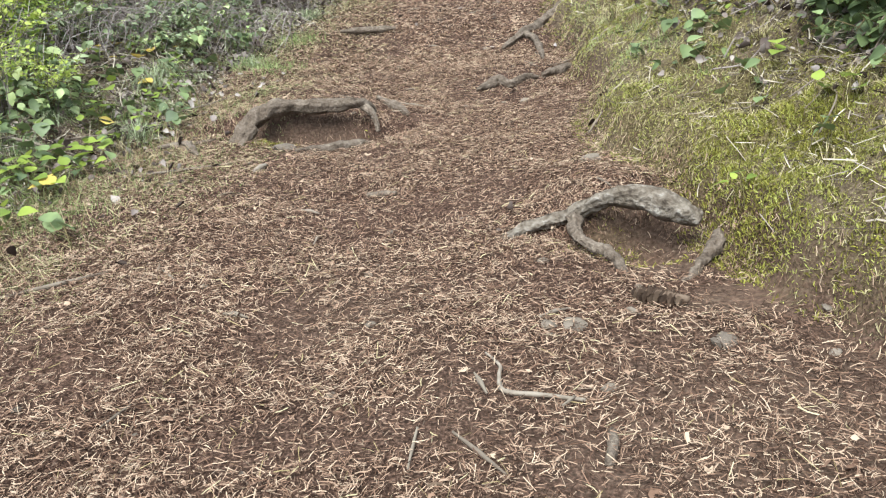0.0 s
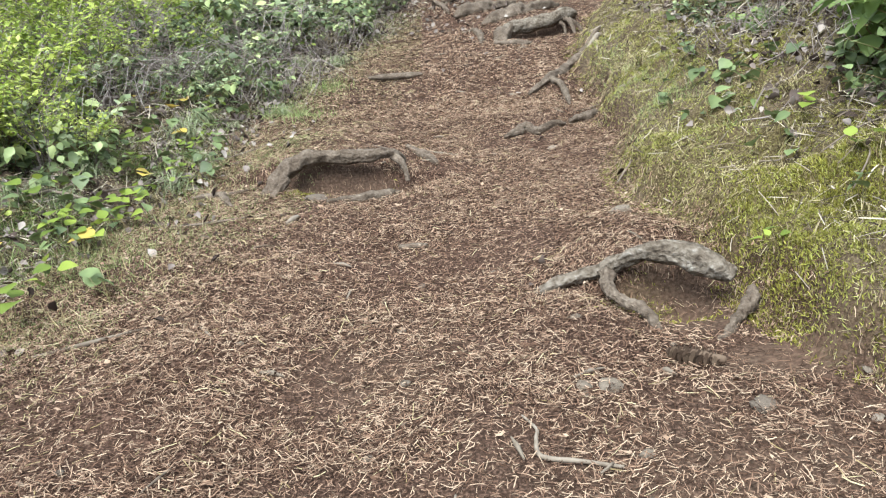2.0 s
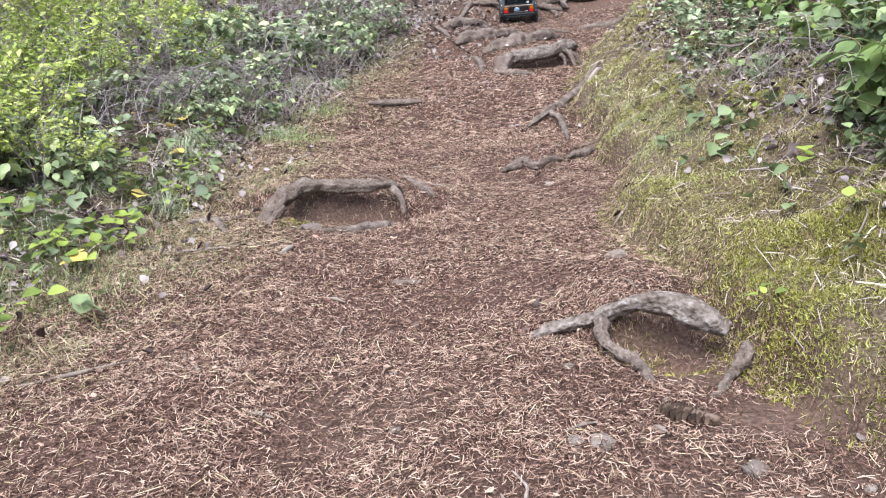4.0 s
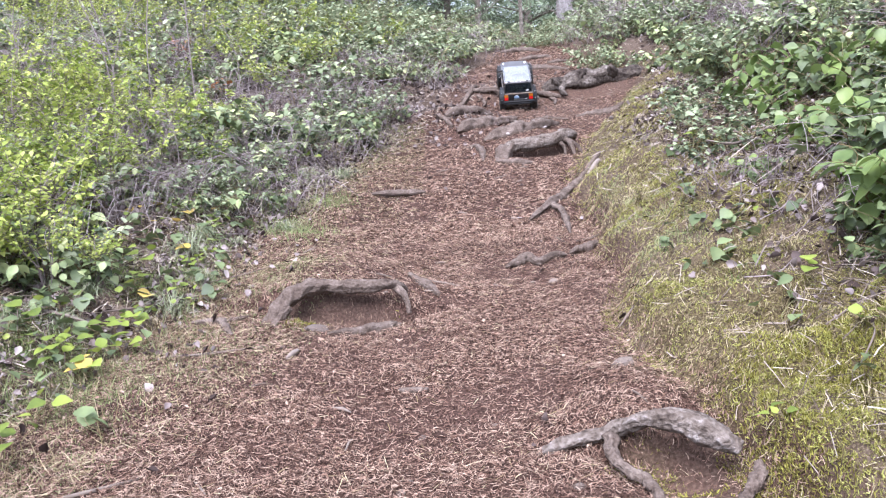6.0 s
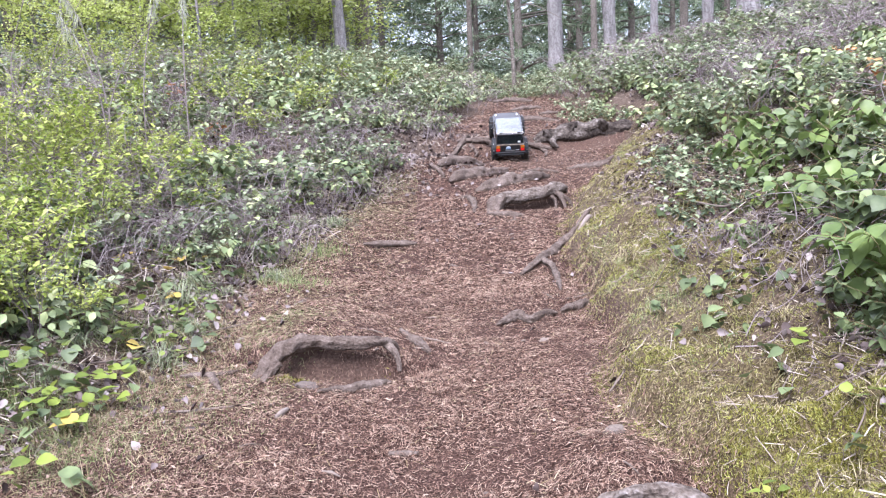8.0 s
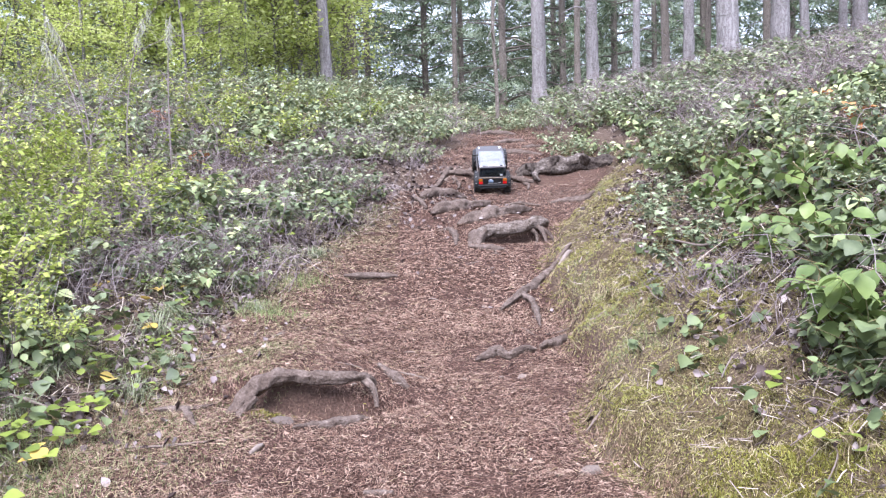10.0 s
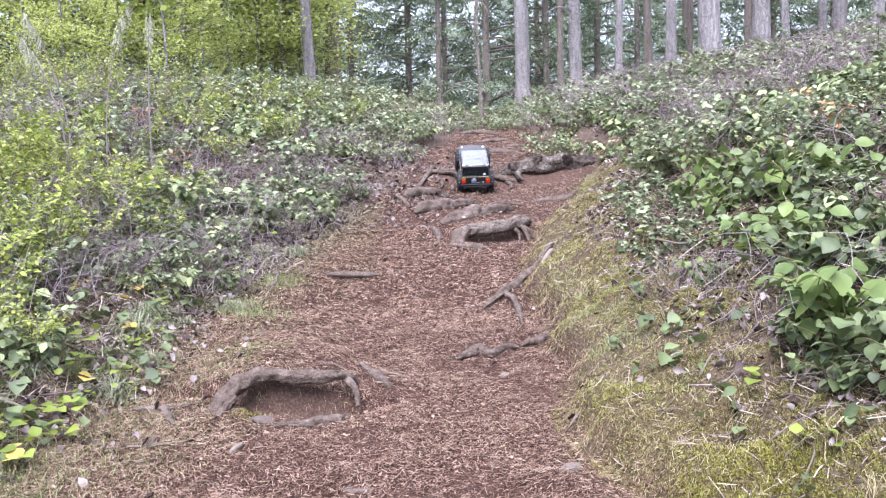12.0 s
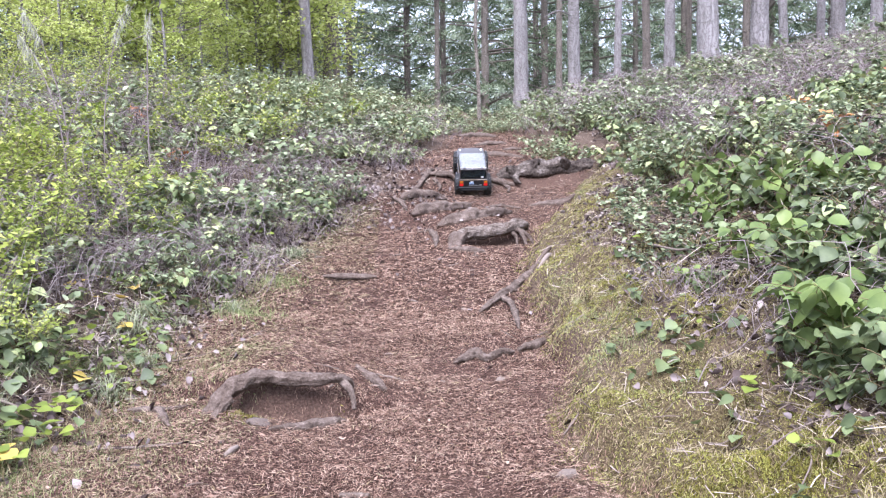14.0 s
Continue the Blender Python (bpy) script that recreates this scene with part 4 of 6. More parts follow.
def straw_weight(x, y):
    r = right_of(x, y)
    return np.clip(ease(0.1, r) * (1 - ease(0.5, r - 0.5)) * lattice_noise(x, y, 6, 41) * np.interp(y, [0.6, 0.9, 4, 6], [0, 1, 1, 0.3]), 0, 1)


tufts(9000, (0.2, 1.8), (0.6, 5.0), straw_weight, (0.012, 0.036), (0.0007, 0.0014), M_STRAW, "dry_grass", "fine dry straw lying over the mossy bank", "dry grass", 24, 1.2)


def edge_grass_weight(x, y):
    l = left_of(x, y)
    return np.clip(ease(0.3, l + 0.3 - 0.1 * np.clip(y - 2, 0, 1.5)) * (1 - ease(0.35, l - 0.15)) * (lattice_noise(x, y, 5, 43) * 1.8 - 0.45), 0, 1)


tufts(36000, (-1.5, 0.2), (0.8, 4.6), edge_grass_weight, (0.006, 0.024), (0.0008, 0.0016), M_GRASS, "grass", "short thin grass along the trail edge", "grass", 25, 0.8)


def left_fringe_weight(x, y):
    l = left_of(x, y)
    return np.clip(ease(0.3, l + 0.42) * np.interp(y, [0.7, 1.0, 2.0, 2.4], [0.3, 1, 1, 0]) * (lattice_noise(x, y, 8, 46) * 1.5 - 0.25) * (0.4 + 0.6 * lattice_noise(x, y, 25, 47)), 0, 1)


tufts(52000, (-1.25, -0.3), (0.75, 2.4), left_fringe_weight, (0.003, 0.011), (0.0008, 0.0016), M_GRASS, "moss", "thin olive moss between needles at the trail edge", "moss", 27, 0.9)
tufts(6000, (-1.35, -0.6), (0.95, 2.3), lambda x, y: left_fringe_weight(x, y) * ease(0.2, left_of(x, y) + 0.1), (0.018, 0.05), (0.0012, 0.0026), M_GRASS, "grass", "loose pale green grass among herbs at the trail edge", "grass", 30, 0.9)
tufts(3000, (-1.25, -0.5), (0.8, 2.4), left_fringe_weight, (0.02, 0.05), (0.0008, 0.0015), M_STRAW, "dry_grass", "thin pale dry grass at the trail edge", "dry grass", 28, 1.1)


def clump_weight(x, y):
    return np.clip(sum(bump_at(x, y, cx, cy, 0.07, 0.08) for cx, cy in ((-0.50, 2.62), (-0.47, 3.05), (-0.62, 2.7), (-0.78, 2.45), (-0.73, 2.2))), 0, 1)


tufts(5000, (-1.0, -0.3), (1.2, 3.4), clump_weight, (0.015, 0.05), (0.0012, 0.0024), M_GRASS, "grass", "soft clumps of fine green grass at the trail edge", "grass", 26, 0.7)


def dead_leaves(count, seed):
    g = np.random.default_rng(seed)
    x, y = g.uniform(-2.2, 2.2, count * 8), 0.9 + 5.6 * g.random(count * 8) ** 1.2
    l, r = left_of(x, y), right_of(x, y)
    w = ease(0.15, l + 0.02) * (1 - 0.75 * ease(0.5, l - 0.4)) * np.interp(y, [0.9, 1.5, 2, 6], [0.35, 0.7, 1, 1]) + 0.9 * ease(0.2, r - 0.16) + 0.004
    w = w + 1.2 * bump_at(x, y, -0.82, 2.1, 0.22, 0.5) + 0.8 * bump_at(x, y, 0.0, 4.75, 0.3, 0.4) + 0.5 * bump_at(x, y, 0.3, 5.5, 0.3, 0.15)
    keep = g.random(len(x)) < np.clip(w, 0, 1) * (0.35 + 0.65 * lattice_noise(x, y, 4, 51))
    x, y = x[keep][:count], y[keep][:count]
    n = len(x)
    rot = turns(g.uniform(0, 6.283, n), g.normal(0, 0.55, n), g.normal(0, 0.8, n))
    v, f = scatter(DEAD_LEAF[0], DEAD_LEAF[1], np.stack([x, y, height(x, y) + g.uniform(0.002, 0.02, n)], -1), rot, g.uniform(0.008, 0.028, n) * (0.75 + 0.08 * y))
    return stuff("leaf_litter", v, f, M_LITTER, "curled brown and grey fallen leaves under the shrubs", "leaf litter")


dead_leaves(21000, 61)


def duff(count, seed):
    """Broken dry stems and needles lying loose under the shrubs of both banks."""
    g = np.random.default_rng(seed)
    x, y = g.uniform(-2.4, 2.2, count * 4), 0.8 + 6.0 * g.random(count * 4) ** 1.4
    l, r = left_of(x, y), right_of(x, y)
    w = ease(0.2, l + 0.1) * (1 - 0.5 * ease(0.6, l - 0.4)) + 0.18 * ease(0.1, r) + 0.82 * ease(0.2, r - 0.16)
    w = w + 0.8 * bump_at(x, y, 0.0, 4.75, 0.3, 0.4) + 0.6 * bump_at(x, y, 0.5, 5.5, 0.6, 0.2)
    keep = g.random(len(x)) < w * (0.3 + 0.7 * lattice_noise(x, y, 6, 57))
    x, y = x[keep][:count], y[keep][:count]
    n = len(x)
    rot = turns(g.uniform(0, 6.283, n), g.normal(0, 0.4, n), g.normal(0, 0.6, n))
    wi = g.uniform(0.0008, 0.0022, n) * (0.8 + 0.15 * y)
    places, sizes = np.stack([x, y, height(x, y) + g.uniform(0.001, 0.022, n)], -1), np.stack([wi, g.uniform(0.012, 0.055, n), wi], -1)
    v, f = gather([scatter(shape[0], shape[1], places[k::3], rot[k::3], sizes[k::3]) for k, shape in enumerate(CHIPS)])
    return stuff("dry_stem_litter", v, f, M_DUFF, "loose grey-brown dry stems and needles under the shrubs", "dry stems")


duff(60000, 62)


def right_floor(x, y):
    return ease(0.15, right_of(x, y) - 0.28 * np.interp(y, [1, 3.5], [0.8, 1.6])) * (0.25 + 0.75 * lattice_noise(x, y, 5, 65))


def left_floor(x, y):
    return ease(0.15, left_of(x, y) - 0.08) * (1 - 0.4 * ease(0.6, left_of(x, y) - 0.7)) * (0.25 + 0.75 * lattice_noise(x, y, 5, 66))


lay_flat(5200, (0.55, 2.4), (1.0, 5.4), right_floor, (0.035, 0.11), (0.0011, 0.0022), M_DUFF, "dry_stem_litter", "fallen dry vine stems lying over the bank", "dry stems", 74, 1.2, 0.06)
lay_flat(5200, (-2.4, -0.5), (1.3, 5.0), left_floor, (0.03, 0.10), (0.0010, 0.0020), M_DUFF, "dry_stem_litter", "fallen dry stems lying under the shrubs", "dry stems", 75, 1.2, 0.05)


# ---- plants of the undergrowth ----
def leafy_plant(name, label, category, seed, stems, reach, tall, leaf, leaf_size, per_stem, leaf_mat, stem_mat=M_STEM, stem_r=0.0022, branches=0, start=0.25, group="", single=False, tip=0.15):
    g = np.random.default_rng(seed)
    ob = thing(name, label, category, group=group)
    limbs, lp, ly, lt, ls = [], [], [], [], []
    for k in range(stems):
        a = g.uniform(0, 6.283)
        out, up = reach * g.uniform(0.35, 1.0), tall * g.uniform(0.55, 1.0)
        sway = g.normal(0, 0.12 * reach, (2, 2))
        pts = [(0.02 * math.cos(a), 0.02 * math.sin(a), -0.02), (0.3 * out * math.cos(a) + sway[0, 0], 0.3 * out * math.sin(a) + sway[0, 1], up * 0.45),
               (0.7 * out * math.cos(a) + sway[1, 0], 0.7 * out * math.sin(a) + sway[1, 1], up * 0.85), (out * math.cos(a), out * math.sin(a), up)]
        runs = [pts]
        for b in range(branches):
            q = np.array(pts[1]) + (np.array(pts[2]) - np.array(pts[1])) * g.random()
            ba, bl = a + g.normal(0, 1.1), tall * g.uniform(0.25, 0.55)
            runs.append([tuple(q), tuple(q + np.array([math.cos(ba) * bl * 0.4, math.sin(ba) * bl * 0.4, bl * 0.35])), tuple(q + np.array([math.cos(ba) * bl * 0.75, math.sin(ba) * bl * 0.75, bl * g.uniform(0.3, 0.9)]))])
        for j, run in enumerate(runs):
            r0 = stem_r if j == 0 else stem_r * 0.6
            limbs.append(tube(run, np.linspace(r0, r0 * 0.4, len(run)), 3, 2, 0.0, seed=k))
            p = np.array(run)
            for m in range(per_stem):
                t = start + (1 - start) * (m + g.random()) / per_stem
                s = t * (len(p) - 1)
                i = min(int(s), len(p) - 2)
                lp.append(p[i] + (p[i + 1] - p[i]) * (s - i))
                ly.append(a + (1.2 if m % 2 else -1.2) + g.normal(0, 0.6) - np.pi / 2)
                lt.append(g.normal(tip, 0.4))
                ls.append(leaf_size * g.uniform(0.55, 1.15))
    v, f = gather(limbs)
    tagged(part("stem", array_mesh("stem", v, f, stem_mat, True), None, ob), kind="stuff")
    n = len(lp)
    if single:
        for k in range(n):
            v, f = scatter(leaf[0], leaf[1], np.array(lp[k:k + 1]), turns(np.array(ly[k:k + 1]), np.array(lt[k:k + 1]), g.normal(0, 0.35, 1)), np.array(ls[k:k + 1]))
            part("leaf", array_mesh("leaf", v, f, leaf_mat), None, ob)
    else:
        v, f = scatter(leaf[0], leaf[1], np.array(lp), turns(np.array(ly), np.array(lt), g.normal(0, 0.35, n)), np.array(ls))
        tagged(part("foliage", array_mesh("foliage", v, f, leaf_mat), None, ob), kind="stuff")
    return ob


def dry_tangle(seed, reach, tall, count):
    g = np.random.default_rng(seed)
    ob = thing("dry_bramble", "tangle of bare grey-purple dry bramble stems", "bramble", group="dry brambles in the undergrowth")
    limbs = []
    for k in range(count):
        a, b = g.uniform(0, 6.283), g.normal(0, 1.0)
        s = np.array([g.normal(0, reach * 0.4), g.normal(0, reach * 0.4), -0.02])
        m = s + np.array([math.cos(a) * reach * 0.4, math.sin(a) * reach * 0.4, tall * g.uniform(0.5, 1.1)])
        e = m + np.array([math.cos(a + b) * reach * 0.5, math.sin(a + b) * reach * 0.5, tall * g.uniform(-0.5, 0.3)])
        limbs.append(tube([s, (s + m) / 2 + g.normal(0, 0.02, 3), m, e], [0.0016, 0.0014, 0.0011, 0.0006], 3, 2, 0, seed=k))
    v, f = gather(limbs)
    tagged(part("stem", array_mesh("stem", v, f, M_DRY, True), None, ob), kind="stuff")
    return ob


GROUPS = ("broadleaf shrubs on the banks", "small-leaved shrubs in the undergrowth", "yellow-green shrubs beside the trail")
SALAL = [leafy_plant("broadleaf_shrub", "low shrub with broad glossy green oval leaves", "shrub", 100 + k, 11, 0.21, 0.19, BROAD_LEAF, 0.052, 9, M_LEAF, group=GROUPS[0], start=0.1, tip=-0.3) for k in range(4)]
SALAL_NEAR = [leafy_plant("broadleaf_shrub", "low shrub with broad glossy green oval leaves close to the trail", "shrub", 120 + k, 10, 0.19, 0.16, OVAL_LEAF, 0.055, 7, M_LEAF_FRESH if k == 2 else M_LEAF, group=GROUPS[0], start=0.1, single=True, tip=-0.4) for k in range(3)]
TRAILING = [leafy_plant("small_leaf_shrub", "low dusty grey-green small-leaved shrub", "shrub", 140 + k, 9, 0.22, 0.2, SIMPLE_LEAF, 0.034, 9, M_LEAF_DULL, group=GROUPS[1], branches=1) for k in range(3)]
YELLOW = [leafy_plant("yellow_green_shrub", "twiggy shrub with small fresh yellow-green leaves", "shrub", 180 + k, 8, 0.22, 0.4, SMALL_LEAF, 0.031, 12, M_LEAF_LIGHT, M_DRY, 0.0025, 3, group=GROUPS[2]) for k in range(3)]
WOODLAND = [leafy_plant("woodland_shrub", "pale grey-green leafy shrub below the trees", "shrub", 160 + k, 13, 0.26, 0.15, PLAIN_LEAF, 0.036, 14, M_LEAF_DULL, group="shrubs below the trees") for k in range(3)]
TANGLE = [dry_tangle(220 + k, 0.28, 0.18, 30) for k in range(3)]
ORANGE = [leafy_plant("orange_leaved_shrub", "small shrub with orange and tan leaves", "shrub", 240, 5, 0.12, 0.22, OVAL_LEAF, 0.05, 4, M_LEAF_ORANGE, group="orange-leaved shrubs")]
HERB = [leafy_plant("heart_leaf_herb", "small herb with round fresh green leaves", "herb", 260 + k, 4, 0.045, 0.045, HEART_LEAF, 0.032, 1, M_LEAF_LIGHT if k == 1 else M_LEAF, stem_r=0.0009, start=0.95, group="low herbs at the trail edge", single=True) for k in range(3)]
YELLOWED = [leafy_plant("heart_leaf_herb", "small herb with yellowed wilting leaves", "herb", 270, 3, 0.04, 0.04, HEART_LEAF, 0.036, 1, M_LEAF_YELLOW, stem_r=0.0009, start=0.95, group="low herbs at the trail edge", single=True)]


def grass_tuft(seed, blades, tall, mat, label):
    """A tuft of long thin blades that arch over and hang down."""
    g = np.random.default_rng(seed)
    ob = thing("grass_tuft", label, "grass", group="arching grass tufts at the trail edge")
    pieces = []
    for k in range(blades):
        a, reach, up = g.uniform(0, 6.283), tall * g.uniform(0.5, 1.3), tall * g.uniform(0.4, 1.0)
        d, side = np.array([math.cos(a), math.sin(a), 0]), np.array([-math.sin(a), math.cos(a), 0])
        t = np.linspace(0, 1, 5)
        mid = d * (reach * t[:, None]) + np.array([0, 0, 1.0]) * (up * (2.4 * t - 2.1 * t * t))[:, None] + np.append(g.normal(0, 0.012, 2), -0.004)
        w = (0.0009 * (1 - t) + 0.0002)[:, None]
        pieces.append((np.concatenate([mid - side * w, mid + side * w]), [np.array([(i, i + 1, i + 6, i + 5) for i in range(4)])]))
    v, f = gather(pieces)
    tagged(part("foliage", array_mesh("foliage", v, f, mat), None, ob), kind="stuff")
    return ob


GRASS_TUFT = [grass_tuft(280 + k, 75, 0.085, M_GRASS_GREY, "tuft of long thin arching grey-green grass") for k in range(2)]
STRAW_TUFT = [grass_tuft(284 + k, 45, 0.09, M_BANK_STRAW, "tuft of withered straw-coloured arching grass") for k in range(2)]
used = set()


far_plants = {}


def plant(kinds, x, y, size=1.0, sink=0.0):
    """A plant of its own near the camera; those far up the slope are gathered, to be joined into thickets."""
    src = kinds[rnd.randrange(len(kinds))]
    m = pose(x, y, height_at(x, y) - sink, rnd.uniform(-8, 8), rnd.uniform(-8, 8), rnd.uniform(0, 360)) @ Matrix.Scale(size, 4)
    if y > (2.9 if kinds is TANGLE else 4.7):
        far_plants.setdefault(src, []).append(m)
        return None
    if src.name not in used:
        used.add(src.name)
        src.matrix_basis = m
        return src
    return copy_thing(src, m)


def join_thickets():
    """One mesh of kind stuff for each part and material of the far plants; sources that stand nowhere go."""
    made = {}
    for src, poses in far_plants.items():
        for ob in src.children:
            me = ob.data
            co = np.empty(len(me.vertices) * 3, np.float32)
            me.vertices.foreach_get("co", co)
            sizes, corners = np.empty(len(me.polygons), np.int32), np.empty(len(me.loops), np.int32)
            me.polygons.foreach_get("loop_total", sizes)
            me.loops.foreach_get("vertex_index", corners)
            starts = np.concatenate([[0], np.cumsum(sizes)[:-1]])
            faces = [corners[starts[sizes == k][:, None] + np.arange(k)] for k in (3, 4) if (sizes == k).any()]
            for m in poses:
                a = np.array(m)
                made.setdefault((ob.name.split(".")[0], me.materials[0].name), []).append((co.reshape(-1, 3) @ a[:3, :3].T + a[:3, 3], faces))
    for (pname, mat), pieces in made.items():
        v, f = gather(pieces)
        look_of = {"stem": "tangle of dry and green stems in the far undergrowth", "foliage": "mixed small leaves of the far undergrowth"}
        stuff("thicket_" + ("stems" if pname == "stem" else "leaves"), v, f, bpy.data.materials[mat], look_of.get(pname, "leaves of the far undergrowth"), "undergrowth")
    for src in far_plants:
        if src.name not in used:
            for ob in (*src.children_recursive, src):
                bpy.data.objects.remove(ob)


def sow(kinds, count, area, allowed, gap, sizes):
    placed, tries = [], 0
    while len(placed) < count and tries < count * 60:
        tries += 1
        x, y = rnd.uniform(*area[0]), area[1][0] + (area[1][1] - area[1][0]) * rnd.random() ** 1.4
        p = allowed(x, y)
        if rnd.random() > p:
            continue
        g = gap * (0.7 + 0.1 * y)
        if any((x - a) ** 2 + (y - b) ** 2 < g * g for a, b in placed):
            continue
        placed.append((x, y))
        plant(kinds, x, y, rnd.uniform(*sizes) * (0.92 + 0.03 * y))


def left_bank(x, y, edge=0.22):
    return float(np.clip((left_of(x, y) - edge + 0.25 * (lattice_noise(x, y, 3, 71) - 0.5)) / 0.2, 0, 1))


def right_bank(x, y, edge=0.36):
    edge = edge * float(np.interp(y, [1, 2.2, 3.5, 5.5, 7], [1.1, 1.35, 1.65, 1.2, 0.2]))
    return float(np.clip((right_of(x, y) - edge + 0.25 * (lattice_noise(x, y, 3, 72) - 0.5)) / 0.2, 0, 1))


def patchy(seed, scale, low, high):
    return lambda x, y: float(np.clip((lattice_noise(x, y, scale, seed) - low) / (high - low), 0, 1))


green_patch, dry_patch, dull_patch = patchy(81, 1.3, 0.3, 0.55), patchy(82, 1.1, 0.35, 0.6), patchy(83, 1.2, 0.15, 0.4)


def yellow_zone(x, y):
    return left_bank(x, y, 0.4) * (1.0 if x < -0.95 else 0.3)


# left of the trail, from the near edge to the wood
for kinds, count, gap, sizes, rule in (
        (SALAL, 58, 0.14, (0.7, 1.0), lambda x, y: left_bank(x, y, 0.28) * (0.25 + green_patch(x, y))),
        (TRAILING, 54, 0.12, (0.7, 1.2), lambda x, y: left_bank(x, y, 0.18) * dull_patch(x, y)),
        (YELLOW, 80, 0.115, (0.6, 1.05), yellow_zone),
        (TANGLE, 40, 0.15, (0.8, 1.1), lambda x, y: float(y > 2.2) * left_bank(x, y, 0.25) * dry_patch(x, y))):
    sow(kinds, count, ((-2.6, -0.5), (1.55, 3.9)), rule, gap, sizes)
for kinds, count, gap, sizes, rule in (
        (SALAL, 70, 0.16, (0.8, 1.2), lambda x, y: left_bank(x, y, 0.15) * (0.2 + green_patch(x, y))),
        (TRAILING, 80, 0.15, (0.8, 1.3), lambda x, y: left_bank(x, y, 0.1) * dull_patch(x, y)),
        (YELLOW, 34, 0.2, (0.7, 1.1), lambda x, y: left_bank(x, y, 0.6)),
        (TANGLE, 95, 0.13, (0.8, 1.2), lambda x, y: left_bank(x, y, 0.3) * dry_patch(x, y))):
    sow(kinds, count, ((-3.6, 0.6), (3.6, 7.0)), rule, gap, sizes)
sow(WOODLAND, 85, ((-6.0, 1.4), (6.6, 11.5)), lambda x, y: left_bank(x, y, 0.05), 0.2, (1.0, 1.4))
sow(SALAL, 55, ((-5.0, 1.4), (6.6, 11.5)), lambda x, y: left_bank(x, y, 0.05), 0.22, (0.6, 0.9))
# ragged edge of the undergrowth along the upper trail
for kinds, count, gap, sizes in ((SALAL, 26, 0.12, (0.45, 0.75)), (TRAILING, 20, 0.12, (0.6, 0.9)), (TANGLE, 34, 0.11, (0.5, 0.85)), (HERB, 30, 0.07, (0.9, 1.4))):
    sow(kinds, count, ((-1.1, 0.5), (2.7, 5.2)), lambda x, y: float(left_of(x, y) < 0.55) * left_bank(x, y, 0.12), gap, sizes)
for kinds, count, gap, sizes in ((SALAL, 16, 0.14, (0.5, 0.8)), (WOODLAND, 18, 0.14, (0.6, 0.9)), (TANGLE, 14, 0.15, (0.7, 1.0))):
    sow(kinds, count, ((-0.4, 1.0), (5.4, 8.6)), lambda x, y: float(left_of(x, y) < 0.7) * left_bank(x, y, 0.06), gap, sizes)
# right of the trail
for kinds, count, gap, sizes, rule in (
        (SALAL, 52, 0.16, (0.6, 0.9), lambda x, y: right_bank(x, y, 0.38) * (0.35 + green_patch(x + 9, y))),
        (TRAILING, 44, 0.14, (0.6, 1.0), lambda x, y: right_bank(x, y, 0.38) * dull_patch(x + 9, y)),
        (TANGLE, 22, 0.2, (0.7, 1.0), lambda x, y: right_bank(x, y, 0.45) * dry_patch(x + 9, y))):
    sow(kinds, count, ((0.6, 2.4), (1.2, 3.4)), rule, gap, sizes)
for kinds, count, gap, sizes, rule in (
        (SALAL, 70, 0.16, (0.8, 1.1), lambda x, y: right_bank(x, y, 0.3) * (0.15 + green_patch(x + 9, y))),
        (TRAILING, 95, 0.14, (0.8, 1.2), lambda x, y: right_bank(x, y, 0.22) * dull_patch(x + 9, y)),
        (TANGLE, 110, 0.14, (0.8, 1.2), lambda x, y: right_bank(x, y, 0.5) * dry_patch(x + 9, y))):
    sow(kinds, count, ((0.8, 4.2), (3.2, 7.5)), rule, gap, sizes)
sow(WOODLAND, 75, ((1.0, 7.5), (6.8, 11)), lambda x, y: right_bank(x, y, 0.05), 0.2, (0.9, 1.3))
sow(TANGLE, 150, ((1.8, 7.0), (4.4, 10)), lambda x, y: right_bank(x, y, 0.6), 0.14, (1.0, 1.6))
sow(TRAILING, 90, ((1.6, 7.0), (4.6, 10)), lambda x, y: right_bank(x, y, 0.4), 0.16, (0.9, 1.4))
sow(TRAILING, 60, ((-4.5, 0.8), (5.5, 9)), lambda x, y: left_bank(x, y, 0.3), 0.18, (0.9, 1.4))
sow(TANGLE, 70, ((-4.0, 0.6), (5.0, 8)), lambda x, y: left_bank(x, y, 0.3) * dry_patch(x, y), 0.15, (0.9, 1.4))
sow(WOODLAND, 60, ((-0.2, 2.8), (7.9, 10.5)), lambda x, y: 1.0, 0.12, (0.6, 0.95))
sow(ORANGE, 9, ((1.0, 2.6), (1.8, 5)), lambda x, y: right_bank(x, y, 0.7), 0.3, (0.7, 1.0))
sow(ORANGE, 4, ((-2.4, -0.8), (3.5, 6)), lambda x, y: left_bank(x, y, 0.5), 0.3, (0.7, 1.0))
sow(YELLOW, 16, ((-1.5, -0.8), (1.9, 2.7)), lambda x, y: left_bank(x, y, 0.26), 0.1, (0.45, 0.75))
sow(HERB, 105, ((-1.4, -0.5), (0.95, 2.7)), lambda x, y: left_bank(x, y, -0.06), 0.05, (0.6, 1.15))
sow(YELLOWED, 9, ((-1.4, -0.5), (1.2, 3.2)), lambda x, y: left_bank(x, y, 0.0), 0.1, (0.8, 1.3))
sow(HERB, 30, ((0.35, 0.95), (1.0, 2.6)), lambda x, y: float(0.12 < right_of(x, y) < 0.6), 0.08, (0.6, 1.1))
for k in range(34):
    plant(YELLOWED if k % 9 == 0 else HERB, rnd.uniform(-1.05, -0.66), rnd.uniform(1.12, 1.85), rnd.uniform(0.6, 1.15))
